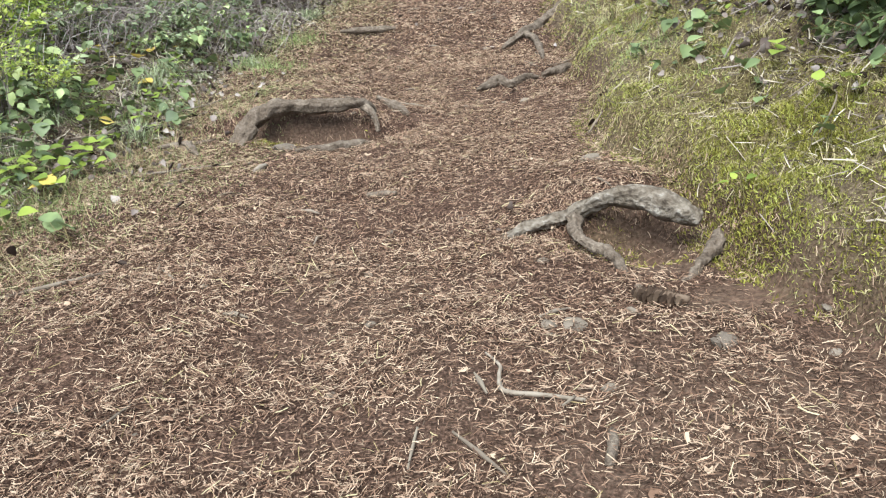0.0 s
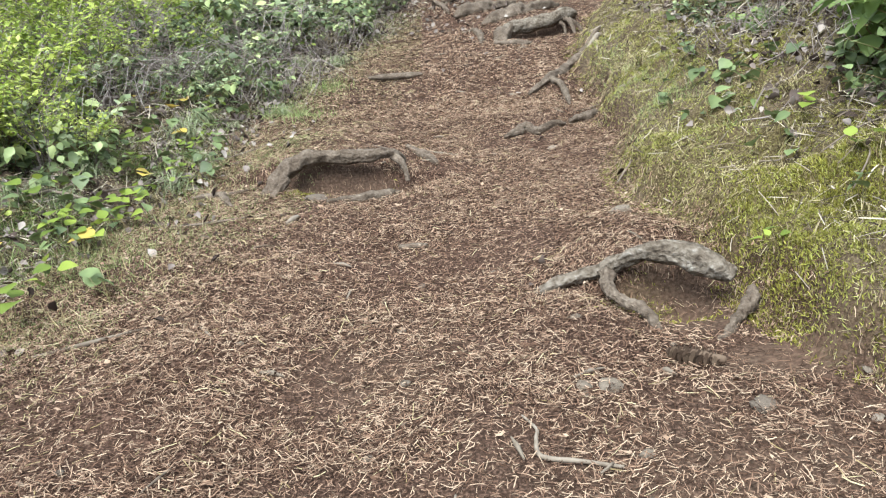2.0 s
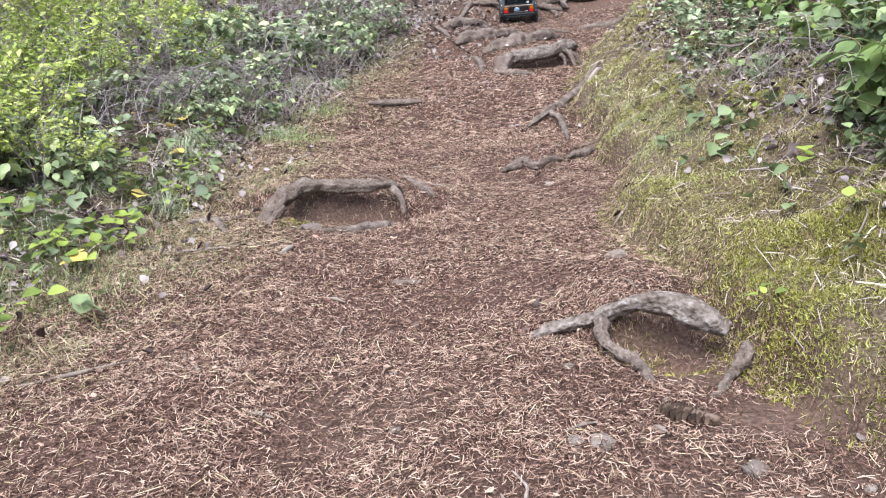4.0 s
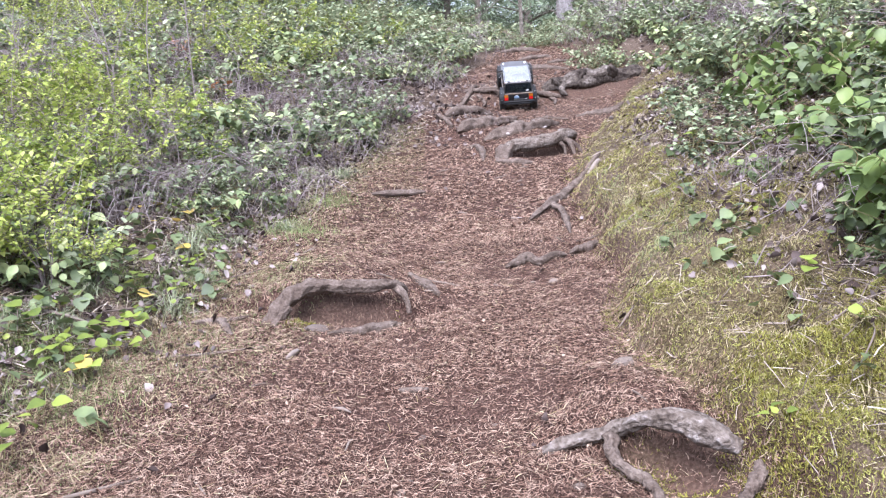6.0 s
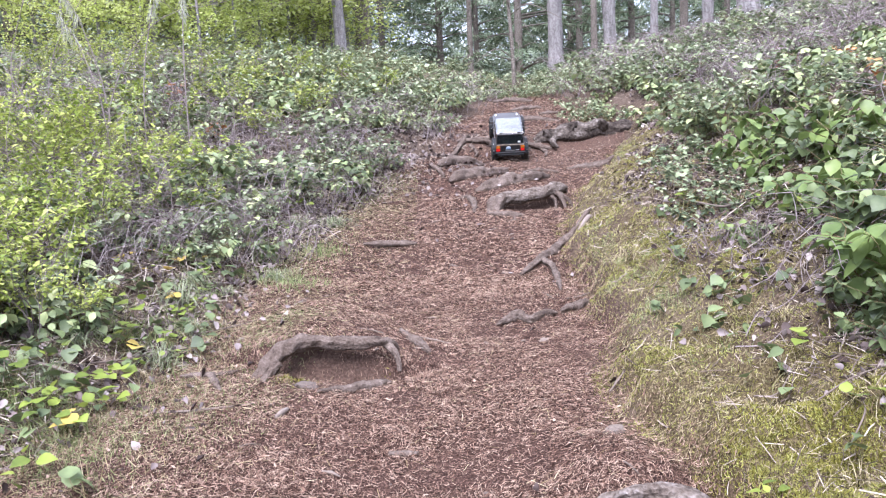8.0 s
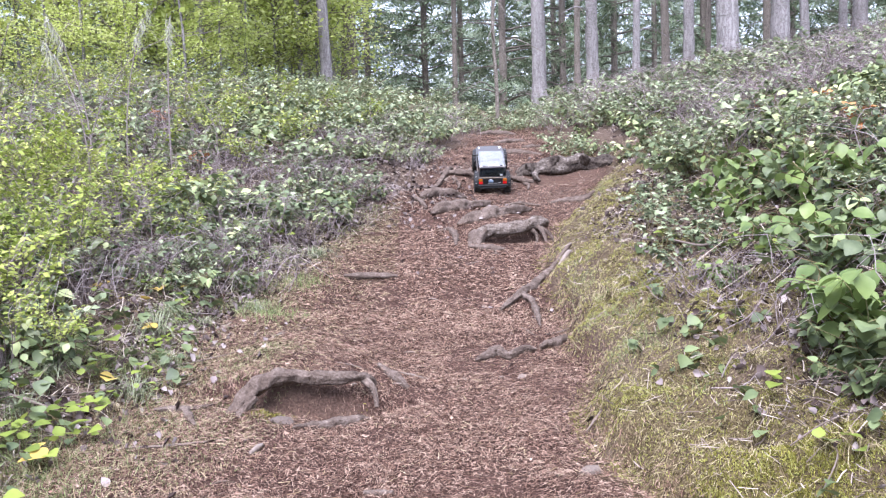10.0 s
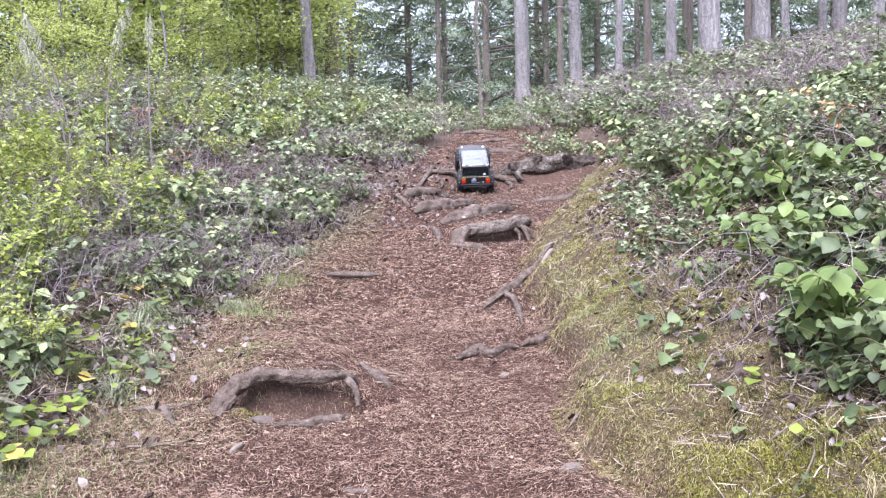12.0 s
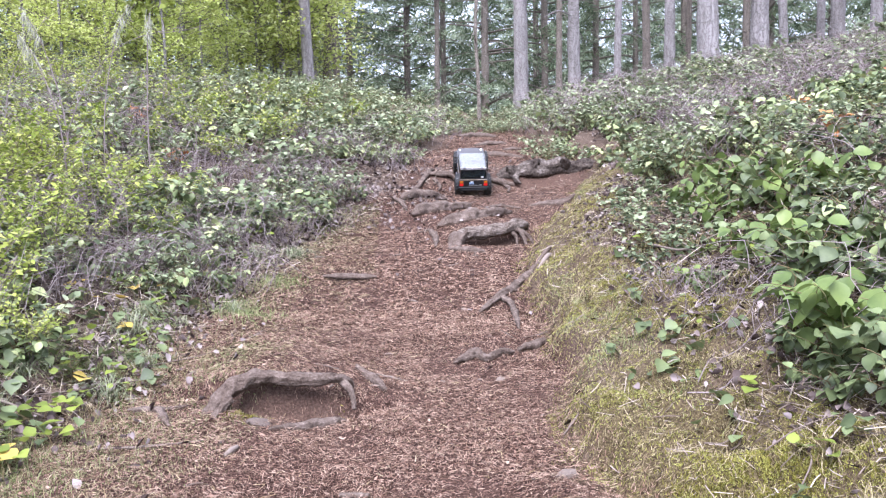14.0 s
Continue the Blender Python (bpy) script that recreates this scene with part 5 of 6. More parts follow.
sow(WOODLAND, 14, ((1.1, 2.0), (5.8, 7.4)), lambda x, y: 1.0, 0.14, (0.7, 1.0))
sow(SALAL, 8, ((1.35, 2.0), (5.2, 6.8)), lambda x, y: 1.0, 0.16, (0.6, 0.8))
for x, y, s in ((-0.73, 1.20, 1.1), (-0.60, 1.23, 0.9), (-0.69, 1.58, 1.2), (-0.72, 1.66, 0.9), (-0.80, 1.45, 1.1), (0.535, 1.30, 1.1), (0.62, 1.36, 0.8), (0.60, 1.52, 0.9), (0.57, 1.72, 0.9), (0.66, 1.66, 0.7), (0.68, 1.90, 1.0), (0.62, 2.05, 0.9), (0.43, 1.03, 0.6), (0.55, 1.05, 0.7), (0.50, 1.58, 0.9)):
    plant(HERB, x, y, s)
for x, y, s in ((0.76, 1.09, 0.8), (0.78, 1.22, 0.95), (0.79, 1.36, 0.95), (0.80, 1.49, 0.85), (0.83, 1.30, 0.9), (0.86, 1.64, 0.8), (0.91, 1.76, 0.9), (0.98, 1.95, 0.95), (0.74, 1.29, 0.7), (0.80, 1.04, 0.75), (0.88, 1.20, 0.85), (0.96, 1.30, 0.9), (0.95, 1.48, 0.85), (1.02, 1.85, 0.8), (1.10, 2.08, 0.9), (1.04, 2.75, 0.9), (1.12, 2.6, 0.9), (1.16, 2.85, 1.0), (1.18, 2.3, 1.0), (1.16, 1.7, 1.0), (1.10, 1.95, 0.9), (0.76, 1.88, 0.4), (0.80, 2.05, 0.45), (0.74, 1.30, 0.4), (0.92, 2.35, 0.5)):
    plant(SALAL_NEAR, x, y, s)


sow(GRASS_TUFT, 20, ((-1.2, -0.4), (1.7, 3.6)), lambda x, y: float(-0.02 < left_of(x, y) < 0.4), 0.10, (0.6, 1.15))
sow(STRAW_TUFT, 18, ((-1.2, -0.3), (1.4, 4.2)), lambda x, y: float(0.0 < left_of(x, y) < 0.5), 0.10, (0.6, 1.1))
sow(STRAW_TUFT, 16, ((0.45, 1.3), (0.95, 4.2)), lambda x, y: float(0.1 < right_of(x, y) < 0.7), 0.12, (0.5, 0.9))
for x, y, s in ((0.52, 1.00, 0.5), (0.56, 0.92, 0.55), (0.60, 1.08, 0.55), (0.66, 0.98, 0.6), (0.95, 1.72, 0.9), (1.02, 1.62, 0.9), (0.98, 1.92, 0.9), (1.08, 2.1, 1.0), (1.02, 2.3, 0.9), (0.94, 2.12, 0.75), (1.16, 2.45, 1.0), (1.05, 2.52, 0.8), (1.28, 2.2, 1.0), (1.25, 2.7, 1.0), (1.2, 3.0, 0.9)):
    plant(SALAL_NEAR if s > 0.7 else STRAW_TUFT, x, y, s)


for x, y, s in ((0.70, 1.22, 0.6), (0.74, 1.12, 0.6), (0.69, 1.33, 0.5), (0.72, 1.42, 0.55)):
    plant(SALAL_NEAR, x, y, s)
sow(HERB, 36, ((-1.2, -0.6), (1.5, 2.6)), lambda x, y: float(-0.02 < left_of(x, y) < 0.4), 0.06, (0.7, 1.2))
for x, y, s in ((0.72, 2.2, 0.7), (0.78, 2.5, 0.75), (0.82, 2.75, 0.8), (0.7, 1.95, 0.6), (0.86, 3.0, 0.8), (0.75, 1.75, 0.6), (0.72, 1.5, 0.55), (0.95, 2.6, 0.8), (0.98, 2.9, 0.9), (0.9, 2.3, 0.8)):
    plant(TANGLE if s < 0.65 else TRAILING, x, y, s)
join_thickets()


def seed_head(x, y, tall, lean, yaw):
    """A dry stalk with a pale drooping tuft at its tip."""
    g = np.random.default_rng(int(x * 100) % 97 + 5)
    ob = thing("dry_seed_stalk", "bent dry stalk with pale hanging tuft", "dry plant", pose(x, y, height_at(x, y), 0, 0, yaw), group="dry seed stalks among the shrubs")
    pts = [(0, 0, -0.02), (0.15 * lean, 0, tall * 0.5), (0.6 * lean, 0, tall * 0.85), (lean, 0, tall)]
    v, f = tube(pts, [0.0035, 0.003, 0.002, 0.0012], 5, 4)
    part("stalk", array_mesh("stalk", v, f, M_DRY, True), None, ob)
    n = 70
    t = g.random(n)
    p = np.array(pts[2]) + (np.array(pts[3]) - np.array(pts[2])) * t[:, None] + g.normal(0, 0.008, (n, 3))
    v, f = scatter(BLADE[0], BLADE[1], p, turns(g.uniform(0, 6.28, n), np.pi + g.normal(0, 0.35, n), g.normal(0, 0.3, n)), np.stack([np.full(n, 0.003), np.full(n, 0.02), g.uniform(0.03, 0.08, n)], -1))
    part("tuft", array_mesh("tuft", v, f, M_LICHEN), None, ob, "pale tuft of hanging seed heads")


seed_head(-1.40, 3.9, 0.98, 0.16, 0)
seed_head(-1.19, 3.92, 0.97, 0.04, 20)
seed_head(-1.52, 3.85, 0.92, 0.18, 180)
seed_head(-1.48, 3.7, 0.80, 0.2, 170)


def bare_branch(x, y, pts, r, seed):
    """A tall bare dead branch with side twigs standing out of the shrubs."""
    g = np.random.default_rng(seed)
    ob = thing("bare_branch", "tall pale bare branch standing out of the shrubs", "branch", pose(x, y, height_at(x, y)), group="bare branches in the undergrowth")
    v, f = tube(pts, np.linspace(r, r * 0.35, len(pts)), 6, 5, 0.06, seed)
    part("limb", array_mesh("limb", v, f, M_DRY, True), None, ob)
    p = np.array(pts, float)
    for k in range(7):
        t = g.uniform(0.3, 0.95) * (len(p) - 1)
        i = min(int(t), len(p) - 2)
        q = p[i] + (p[i + 1] - p[i]) * (t - i)
        d = np.array([g.normal(0, 0.6), g.normal(0, 0.4), g.uniform(0.2, 0.9)]) * g.uniform(0.08, 0.2)
        v, f = tube([q, q + d * 0.5 + g.normal(0, 0.01, 3), q + d], [r * 0.45, r * 0.35, r * 0.2], 4, 3)
        part("side_twig", array_mesh("side_twig", v, f, M_DRY, True), None, ob)


bare_branch(-1.62, 3.9, [(0, 0, 0), (0.1, 0, 0.45), (0.32, 0, 0.75), (0.62, 0.05, 0.86)], 0.003, 801)
bare_branch(-1.9, 3.8, [(0, 0, 0), (-0.05, 0, 0.5), (0.05, 0, 0.85)], 0.0028, 802)
bare_branch(-1.7, 3.6, [(0, 0, 0), (-0.1, 0, 0.4), (-0.28, 0, 0.7)], 0.0028, 803)
bare_branch(-1.1, 4.3, [(0, 0, 0), (0.05, 0, 0.35), (-0.02, 0, 0.6)], 0.0024, 804)
bare_branch(-2.2, 4.6, [(0, 0, 0), (0.08, 0, 0.5), (0.3, 0, 0.85)], 0.0032, 805)
bare_branch(-0.95, 2.75, [(0, 0, 0), (0.03, 0, 0.25), (-0.03, 0, 0.5)], 0.0018, 806)
bare_branch(-1.5, 2.9, [(0, 0, 0), (-0.04, 0, 0.3), (0.05, 0, 0.6)], 0.0018, 807)


# ---- the wood behind ----
def frond(pairs=4):
    """A feathery spray 1 long: a thin midrib with pairs of narrow drooping fingers."""
    v, t = [(-0.02, 0, 0), (0.02, 0, 0), (0, 1.0, -0.18)], [(0, 1, 2)]
    for k in range(pairs):
        y = 0.12 + 0.72 * k / (pairs - 1)
        w = 0.40 * math.sin(math.pi * (0.25 + 0.7 * k / pairs))
        for s in (-1, 1):
            a = len(v)
            v += [(0, y, -0.16 * y), (0, y + 0.11, -0.16 * y), (s * w, y + 0.26, -0.2 * y - 0.07)]
            t.append((a, a + 1, a + 2) if s > 0 else (a + 1, a, a + 2))
    return np.array(v, float), [np.array(t)]


SPRAY = frond()
DIAMOND = (np.array([(0, 0, 0), (0.3, 0.45, 0.06), (0, 1, -0.08), (-0.3, 0.45, 0.06)], float), [np.array([(0, 1, 2, 3)])])


def trunk_tube(r, tall, lean, seed, sides=14):
    g = np.random.default_rng(seed)
    hs = [-0.35, 0.0, 0.35, 1.0, 2.2, 4.0, 7.0, tall]
    rs = [r * 1.7, r * 1.35, r * 1.1, r, r * 0.95, r * 0.85, r * 0.65, r * 0.15]
    pts = [(lean[0] * h + g.normal(0, 0.004) * min(h, 3), lean[1] * h + g.normal(0, 0.004) * min(h, 3), h) for h in hs]
    return tube(pts, rs, sides, 6, 0.10, seed)


def conifer_sprays(g, r, tall, low, count, reach, per, size):
    """Drooping limbs with flat sprays of needles."""
    limbs, pl, ya, pi_, sc = [], [], [], [], []
    for k in range(count):
        h = low + (tall - low) * (k + g.random()) / count
        a = g.uniform(0, 6.283)
        ln = reach * (1 - 0.75 * (h - low) / max(0.1, tall - low)) * g.uniform(0.6, 1.1)
        drop = g.uniform(-0.05, 0.3)
        d = np.array([math.cos(a), math.sin(a), 0])
        p0, p1, p2 = np.array([0, 0, h]), np.array([0, 0, h + 0.05 * ln]) + d * ln * 0.5, np.array([0, 0, h - drop * ln]) + d * ln
        limbs.append(tube([p0, p1, p2], [0.02 + 0.008 * ln, 0.012, 0.004], 3, 2))
        for m in range(per):
            t = 0.18 + 0.82 * (m + g.random()) / per
            q = p0 * (1 - t) ** 2 + 2 * p1 * t * (1 - t) + p2 * t * t
            pl.append(q + g.normal(0, 0.04, 3))
            ya.append(a - np.pi / 2 + g.normal(0, 0.75))
            pi_.append(g.normal(-0.15, 0.35))
            sc.append(size * g.uniform(0.5, 1.2))
    return limbs, scatter(SPRAY[0], SPRAY[1], np.array(pl), turns(np.array(ya), np.array(pi_), g.normal(0, 0.5, len(pl))), np.array(sc))


def trunk_tree(x, y, r, lean=(0, 0), mat=M_BARK, seed=1, low=5.0, label="tall conifer with a straight bare grey trunk", twigs=5):
    """A tall forest tree: bare trunk with a few dead limbs, crown far up."""
    g = np.random.default_rng(seed)
    tall = 13 + 10 * r * g.uniform(0.8, 1.2)
    ob = thing("conifer_tree", label, "tree", pose(x, y, height_at(x, y)), group="conifers behind the undergrowth")
    v, f = trunk_tube(r, tall, lean, seed)
    part("trunk", array_mesh("trunk", v, f, mat, True), None, ob)
    for k in range(twigs):
        h, a, ln = g.uniform(0.9, 4.2), g.uniform(0, 6.283), g.uniform(0.2, 0.7)
        d = np.array([math.cos(a), math.sin(a), 0])
        b = np.array([lean[0] * h, lean[1] * h, h])
        v, f = tube([b, b + d * ln * 0.5 + (0, 0, 0.05), b + d * ln + (0, 0, -0.08)], [0.012, 0.008, 0.004], 5, 3)
        part("dead_branch", array_mesh("dead_branch", v, f, mat, True), None, ob)
    limbs, crown = conifer_sprays(g, r, tall, low, 14, 1.6, 12, 0.42)
    v, f = gather(limbs)
    tagged(part("branch", array_mesh("branch", v, f, mat, True), None, ob), kind="stuff")
    part("crown", array_mesh("crown", crown[0], crown[1], M_NEEDLE), None, ob)
    return ob


for k, (x, y, r, lx, mat, label) in enumerate([
        (-1.15, 11.3, 0.076, -0.02, M_BARK, "slim pale-grey trunk at the edge of the undergrowth"),
        (-1.15, 14.4, 0.074, 0.05, M_BARK_BROWN, "slim brown conifer trunk behind a grey one"),
        (1.07, 18.3, 0.062, 0.0, M_BARK_BROWN, "thin dark conifer trunk far in the wood"),
        (1.9, 11.6, 0.102, 0.0, M_BARK, "grey furrowed conifer trunk at the top of the trail"),
        (3.0, 14.1, 0.055, 0.0, M_BARK_BROWN, "thin brown trunk beside a grey one"),
        (2.46, 10.6, 0.080, -0.01, M_BARK, "straight grey conifer trunk above the bank"),
        (3.44, 12.0, 0.050, 0.012, M_BARK, "slender pale conifer trunk above the bank"),
        (5.21, 16.0, 0.080, 0.0, M_BARK_BROWN, "brown conifer trunk deeper in the wood"),
        (4.26, 12.0, 0.080, 0.0, M_BARK, "straight grey conifer trunk above the bank"),
        (6.84, 18.0, 0.065, 0.0, M_BARK_BROWN, "thin dark conifer trunk far in the wood"),
        (4.06, 10.0, 0.130, -0.03, M_BARK, "thick furrowed grey conifer trunk above the bank"),
        (6.78, 14.9, 0.068, 0.0, M_BARK_BROWN, "brown conifer trunk deeper in the wood"),
        (4.96, 10.5, 0.118, -0.005, M_BARK, "thick furrowed grey conifer trunk above the bank"),
        (6.09, 12.0, 0.065, -0.06, M_BARK, "leaning grey conifer trunk above the bank"),
        (7.16, 12.9, 0.064, -0.02, M_BARK, "slim grey conifer trunk above the bank"),
        (6.85, 11.9, 0.100, 0.0, M_BARK, "straight grey conifer trunk above the bank"),
        (6.83, 10.9, 0.078, 0.0, M_BARK, "straight grey conifer trunk above the bank")]):
    trunk_tree(x, y, r, (lx, 0), mat, 300 + k, 7.0 + (k % 4) * 0.5, label)


def thin_tree(x, y, r, seed):
    g = np.random.default_rng(seed)
    ob = thing("thin_dead_tree", "thin crooked dead sapling with bare drooping branches", "tree", pose(x, y, height_at(x, y)))
    v, f = tube([(0, 0, -0.2), (0.0, 0, 0.5), (-0.03, 0, 1.2), (0.0, 0, 2.2), (-0.25, 0, 3.2)], [r * 1.2, r, r * 0.9, r * 0.8, r * 0.5], 9, 5, 0.08)
    part("trunk", array_mesh("trunk", v, f, M_BARK_BROWN, True), None, ob)
    for k in range(14):
        h, a, ln = g.uniform(0.3, 2.8), g.uniform(0, 6.28), g.uniform(0.3, 0.9)
        d = np.array([math.cos(a), math.sin(a), 0])
        b = np.array([-0.02, 0, h])
        v, f = tube([b, b + d * ln * 0.4 + (0, 0, 0.08), b + d * ln + (0, 0, -0.15)], [0.009, 0.006, 0.003], 4, 3)
        part("branch", array_mesh("branch", v, f, M_BARK_BROWN, True), None, ob)


thin_tree(1.05, 9.6, 0.024, 401)


def bushy_conifer(seed, tall):
    g = np.random.default_rng(seed)
    ob = thing("young_conifer", "dark green conifer with drooping needle sprays", "tree", group="dark conifers at the back of the wood")
    v, f = trunk_tube(0.09, tall, (0, 0), seed, 8)
    part("trunk", array_mesh("trunk", v, f, M_BARK_BROWN, True), None, ob)
    limbs, crown = conifer_sprays(g, 0.09, tall, 0.4, 62, 2.3, 20, 0.40)
    v, f = gather(limbs)
    tagged(part("branch", array_mesh("branch", v, f, M_BARK_BROWN, True), None, ob), kind="stuff")
    part("crown", array_mesh("crown", crown[0], crown[1], M_NEEDLE), None, ob)
    return ob


YOUNG = [bushy_conifer(500 + k, 8 + 1.5 * k) for k in range(3)]
spots = [(0.5, 23.0), (-1.4, 21.0), (2.2, 18.5), (3.9, 20), (5.6, 21.5), (7.5, 20), (9.5, 19.5), (-5.5, 15.5), (-7.5, 13), (11.5, 17), (10.0, 14.5),
         (1.6, 24), (4.6, 25), (7.8, 25), (-1.2, 24), (-4.5, 21), (-7.5, 18), (12.5, 22), (-9.5, 15), (-5.8, 11.5), (-6.8, 10.5), (-8.5, 8.5), (13, 12), (10.5, 9), (-10, 4), (12, 4), (-9, -4), (9, -6), (0, -12), (-5, -11), (5, -12)]
for k, (x, y) in enumerate(spots):
    m = pose(x, y, height_at(x, y) - 0.2, 0, 0, k * 77)
    src = YOUNG[k % 3]
    if k < 3:
        src.matrix_basis = m
    else:
        copy_thing(src, m)


def leafy_tree(seed, tall, spread_r, count, size):
    """A young broadleaf tree: several rising limbs, twigs and clouds of small leaves with gaps."""
    g = np.random.default_rng(seed)
    ob = thing("broadleaf_sapling", "slender broadleaf sapling in bright spring-green leaf", "tree", group="bright saplings beside the wood")
    v, f = tube([(0, 0, -0.2), (0.03, 0, tall * 0.35), (-0.05, 0.03, tall * 0.7), (0.05, 0, tall)], [0.045, 0.035, 0.022, 0.006], 8, 5, 0.08)
    part("trunk", array_mesh("trunk", v, f, M_BARK, True), None, ob)
    limbs, pl = [], []
    for k in range(34):
        h, a = tall * g.uniform(0.06, 0.95), g.uniform(0, 6.283)
        ln = spread_r * g.uniform(0.5, 1.0) * (1 - 0.45 * h / tall)
        d = np.array([math.cos(a), math.sin(a), g.uniform(0.1, 0.8)])
        p0 = np.array([0, 0, h])
        p1, p2 = p0 + d * ln * 0.5 + g.normal(0, 0.08, 3), p0 + d * ln + g.normal(0, 0.1, 3)
        limbs.append(tube([p0, p1, p2], [0.012, 0.008, 0.003], 4, 3))
        for m in range(count // 34):
            t = g.uniform(0.2, 1.05)
            pl.append(p0 + (p2 - p0) * t + g.normal(0, 0.13, 3))
    v, f = gather(limbs)
    tagged(part("branch", array_mesh("branch", v, f, M_BARK_BROWN, True), None, ob), kind="stuff")
    n = len(pl)
    v, f = scatter(DIAMOND[0], DIAMOND[1], np.array(pl), turns(g.uniform(0, 6.28, n), g.normal(0, 0.5, n), g.normal(0, 0.5, n)), size * g.uniform(0.5, 1.2, n))
    part("crown", array_mesh("crown", v, f, M_SPRING), None, ob)
    return ob


SAPLING = [leafy_tree(600 + k, 4.2 + 0.6 * k, 1.3, 3700, 0.082) for k in range(2)]
for k, (x, y) in enumerate([(-2.45, 9.5), (-3.0, 9.8), (-2.6, 10.3), (-2.9, 8.8), (-3.4, 9.6), (-2.4, 11.6), (-1.7, 13.0), (-3.2, 10.6), (-2.3, 12.6), (-3.9, 9.2), (-4.6, 10.8), (-5.6, 9.4), (-1.95, 12.2), (-1.6, 12.0), (-1.25, 13.4), (-2.0, 14.0), (-2.8, 13.4), (-1.5, 14.6)]):
    m = pose(x, y, height_at(x, y), 0, 0, k * 67)
    if k < 2:
        SAPLING[k].matrix_basis = m
    else:
        copy_thing(SAPLING[k % 2], m)


# low bright growth at the foot of the saplings
for k, (x, y, size) in enumerate([(-2.3, 8.3, 0.40), (-2.8, 8.1, 0.40), (-3.3, 8.3, 0.42), (-2.1, 9.1, 0.36), (-2.0, 10.0, 0.42), (-3.0, 8.9, 0.5), (-3.8, 8.6, 0.45), (-4.3, 9.0, 0.5), (-2.6, 9.2, 0.5), (-1.9, 11.6, 0.5), (-1.35, 12.0, 0.45), (-1.55, 12.6, 0.55)]):
    copy_thing(SAPLING[k % 2], pose(x, y, height_at(x, y), 0, 0, k * 53 + 20) @ Matrix.Scale(size, 4))


def far_woods(seed, count):
    """The closing wall of distant trees: sprays on stems, thinning upwards so that the sky shows through."""
    g = np.random.default_rng(seed)
    a = g.uniform(-1.15, 1.15, count)
    d = g.uniform(30, 55, count)
    h = 12.0 * g.random(count) ** 1.6
    x, y = np.sin(a) * d, np.cos(a) * d
    keep = g.random(count) < 0.45 + 0.75 * lattice_noise(a * 40, h, 0.8, 91)
    x, y, h = x[keep], y[keep], h[keep]
    n = len(x)
    v, f = scatter(SPRAY[0], SPRAY[1], np.stack([x, y, height(x, y, False) + h - 0.5], -1), turns(g.uniform(0, 6.28, n), g.normal(0, 0.5, n), g.normal(0, 0.5, n)), g.uniform(0.6, 1.5, n))
    return stuff("distant_woods", v, f, M_FAR, "distant green woodland seen between the trunks", "woodland")


far_woods(700, 44000)


# ---- the model car ----
M_PAINT = material("dark_brown_metallic_paint", [(0.05, 0.042, 0.038), (0.075, 0.062, 0.056), (0.10, 0.085, 0.078)], 12, 0.3, 0.03, specular=0.8, metallic=0.6)
M_PAINT.node_tree.nodes["Principled BSDF"].inputs["Coat Weight"].default_value = 1.0
M_PAINT.node_tree.nodes["Principled BSDF"].inputs["Coat Roughness"].default_value = 0.12
# Roof and ribs are lightened: the sky's reflection is put into their colour.
M_ROOF = material("roof_paint_with_sky_sheen", [(0.4, 0.39, 0.38), (0.5, 0.49, 0.48), (0.56, 0.55, 0.54)], 25, 0.25, 0.03, metallic=0.9)
M_PLASTIC = material("black_plastic", [(0.012, 0.012, 0.012), (0.025, 0.025, 0.026)], 60, 0.6, 0.2, bump_size=0.0005)
M_RUBBER = material("dusty_rubber", [(0.012, 0.012, 0.011), (0.03, 0.028, 0.025), (0.07, 0.06, 0.05)], 50, 0.85, 0.3, bump_size=0.001)
M_STEEL = material("grey_metal", [(0.25, 0.25, 0.26), (0.4, 0.4, 0.4)], 60, 0.35, 0.1, metallic=1.0)
M_WHITE = material("white_sticker", [(0.7, 0.7, 0.7), (0.82, 0.82, 0.82)], 60, 0.5, 0)
M_PLATE = material("pale_blue_plate", [(0.32, 0.47, 0.66), (0.42, 0.56, 0.74)], 60, 0.4, 0)
M_INK = material("dark_blue_ink", [(0.03, 0.05, 0.12), (0.05, 0.07, 0.16)], 60, 0.5, 0)
M_STRIPE = material("tan_pinstripe", [(0.42, 0.33, 0.24), (0.5, 0.4, 0.3)], 60, 0.4, 0)


def glow(name, colour, strength):
    m = material(name, [colour, tuple(min(1, c * 1.2) for c in colour)], 80, 0.25, 0)
    b = m.node_tree.nodes["Principled BSDF"]
    b.inputs["Emission Color"].default_value = (*colour, 1)
    b.inputs["Emission Strength"].default_value = strength
    return m


M_RED, M_AMBER = glow("lit_red_lens", (0.4, 0.012, 0.01), 0.3), glow("amber_lens", (0.4, 0.13, 0.012), 0.05)
M_GLASS = bpy.data.materials.new("tinted_window")
M_GLASS.use_nodes = True
gb = M_GLASS.node_tree.nodes["Principled BSDF"]
gb.inputs["Base Color"].default_value, gb.inputs["Roughness"].default_value = (0.06, 0.075, 0.085, 1), 0.04
gb.inputs["Transmission Weight"].default_value, gb.inputs["IOR"].default_value = 0.85, 1.45


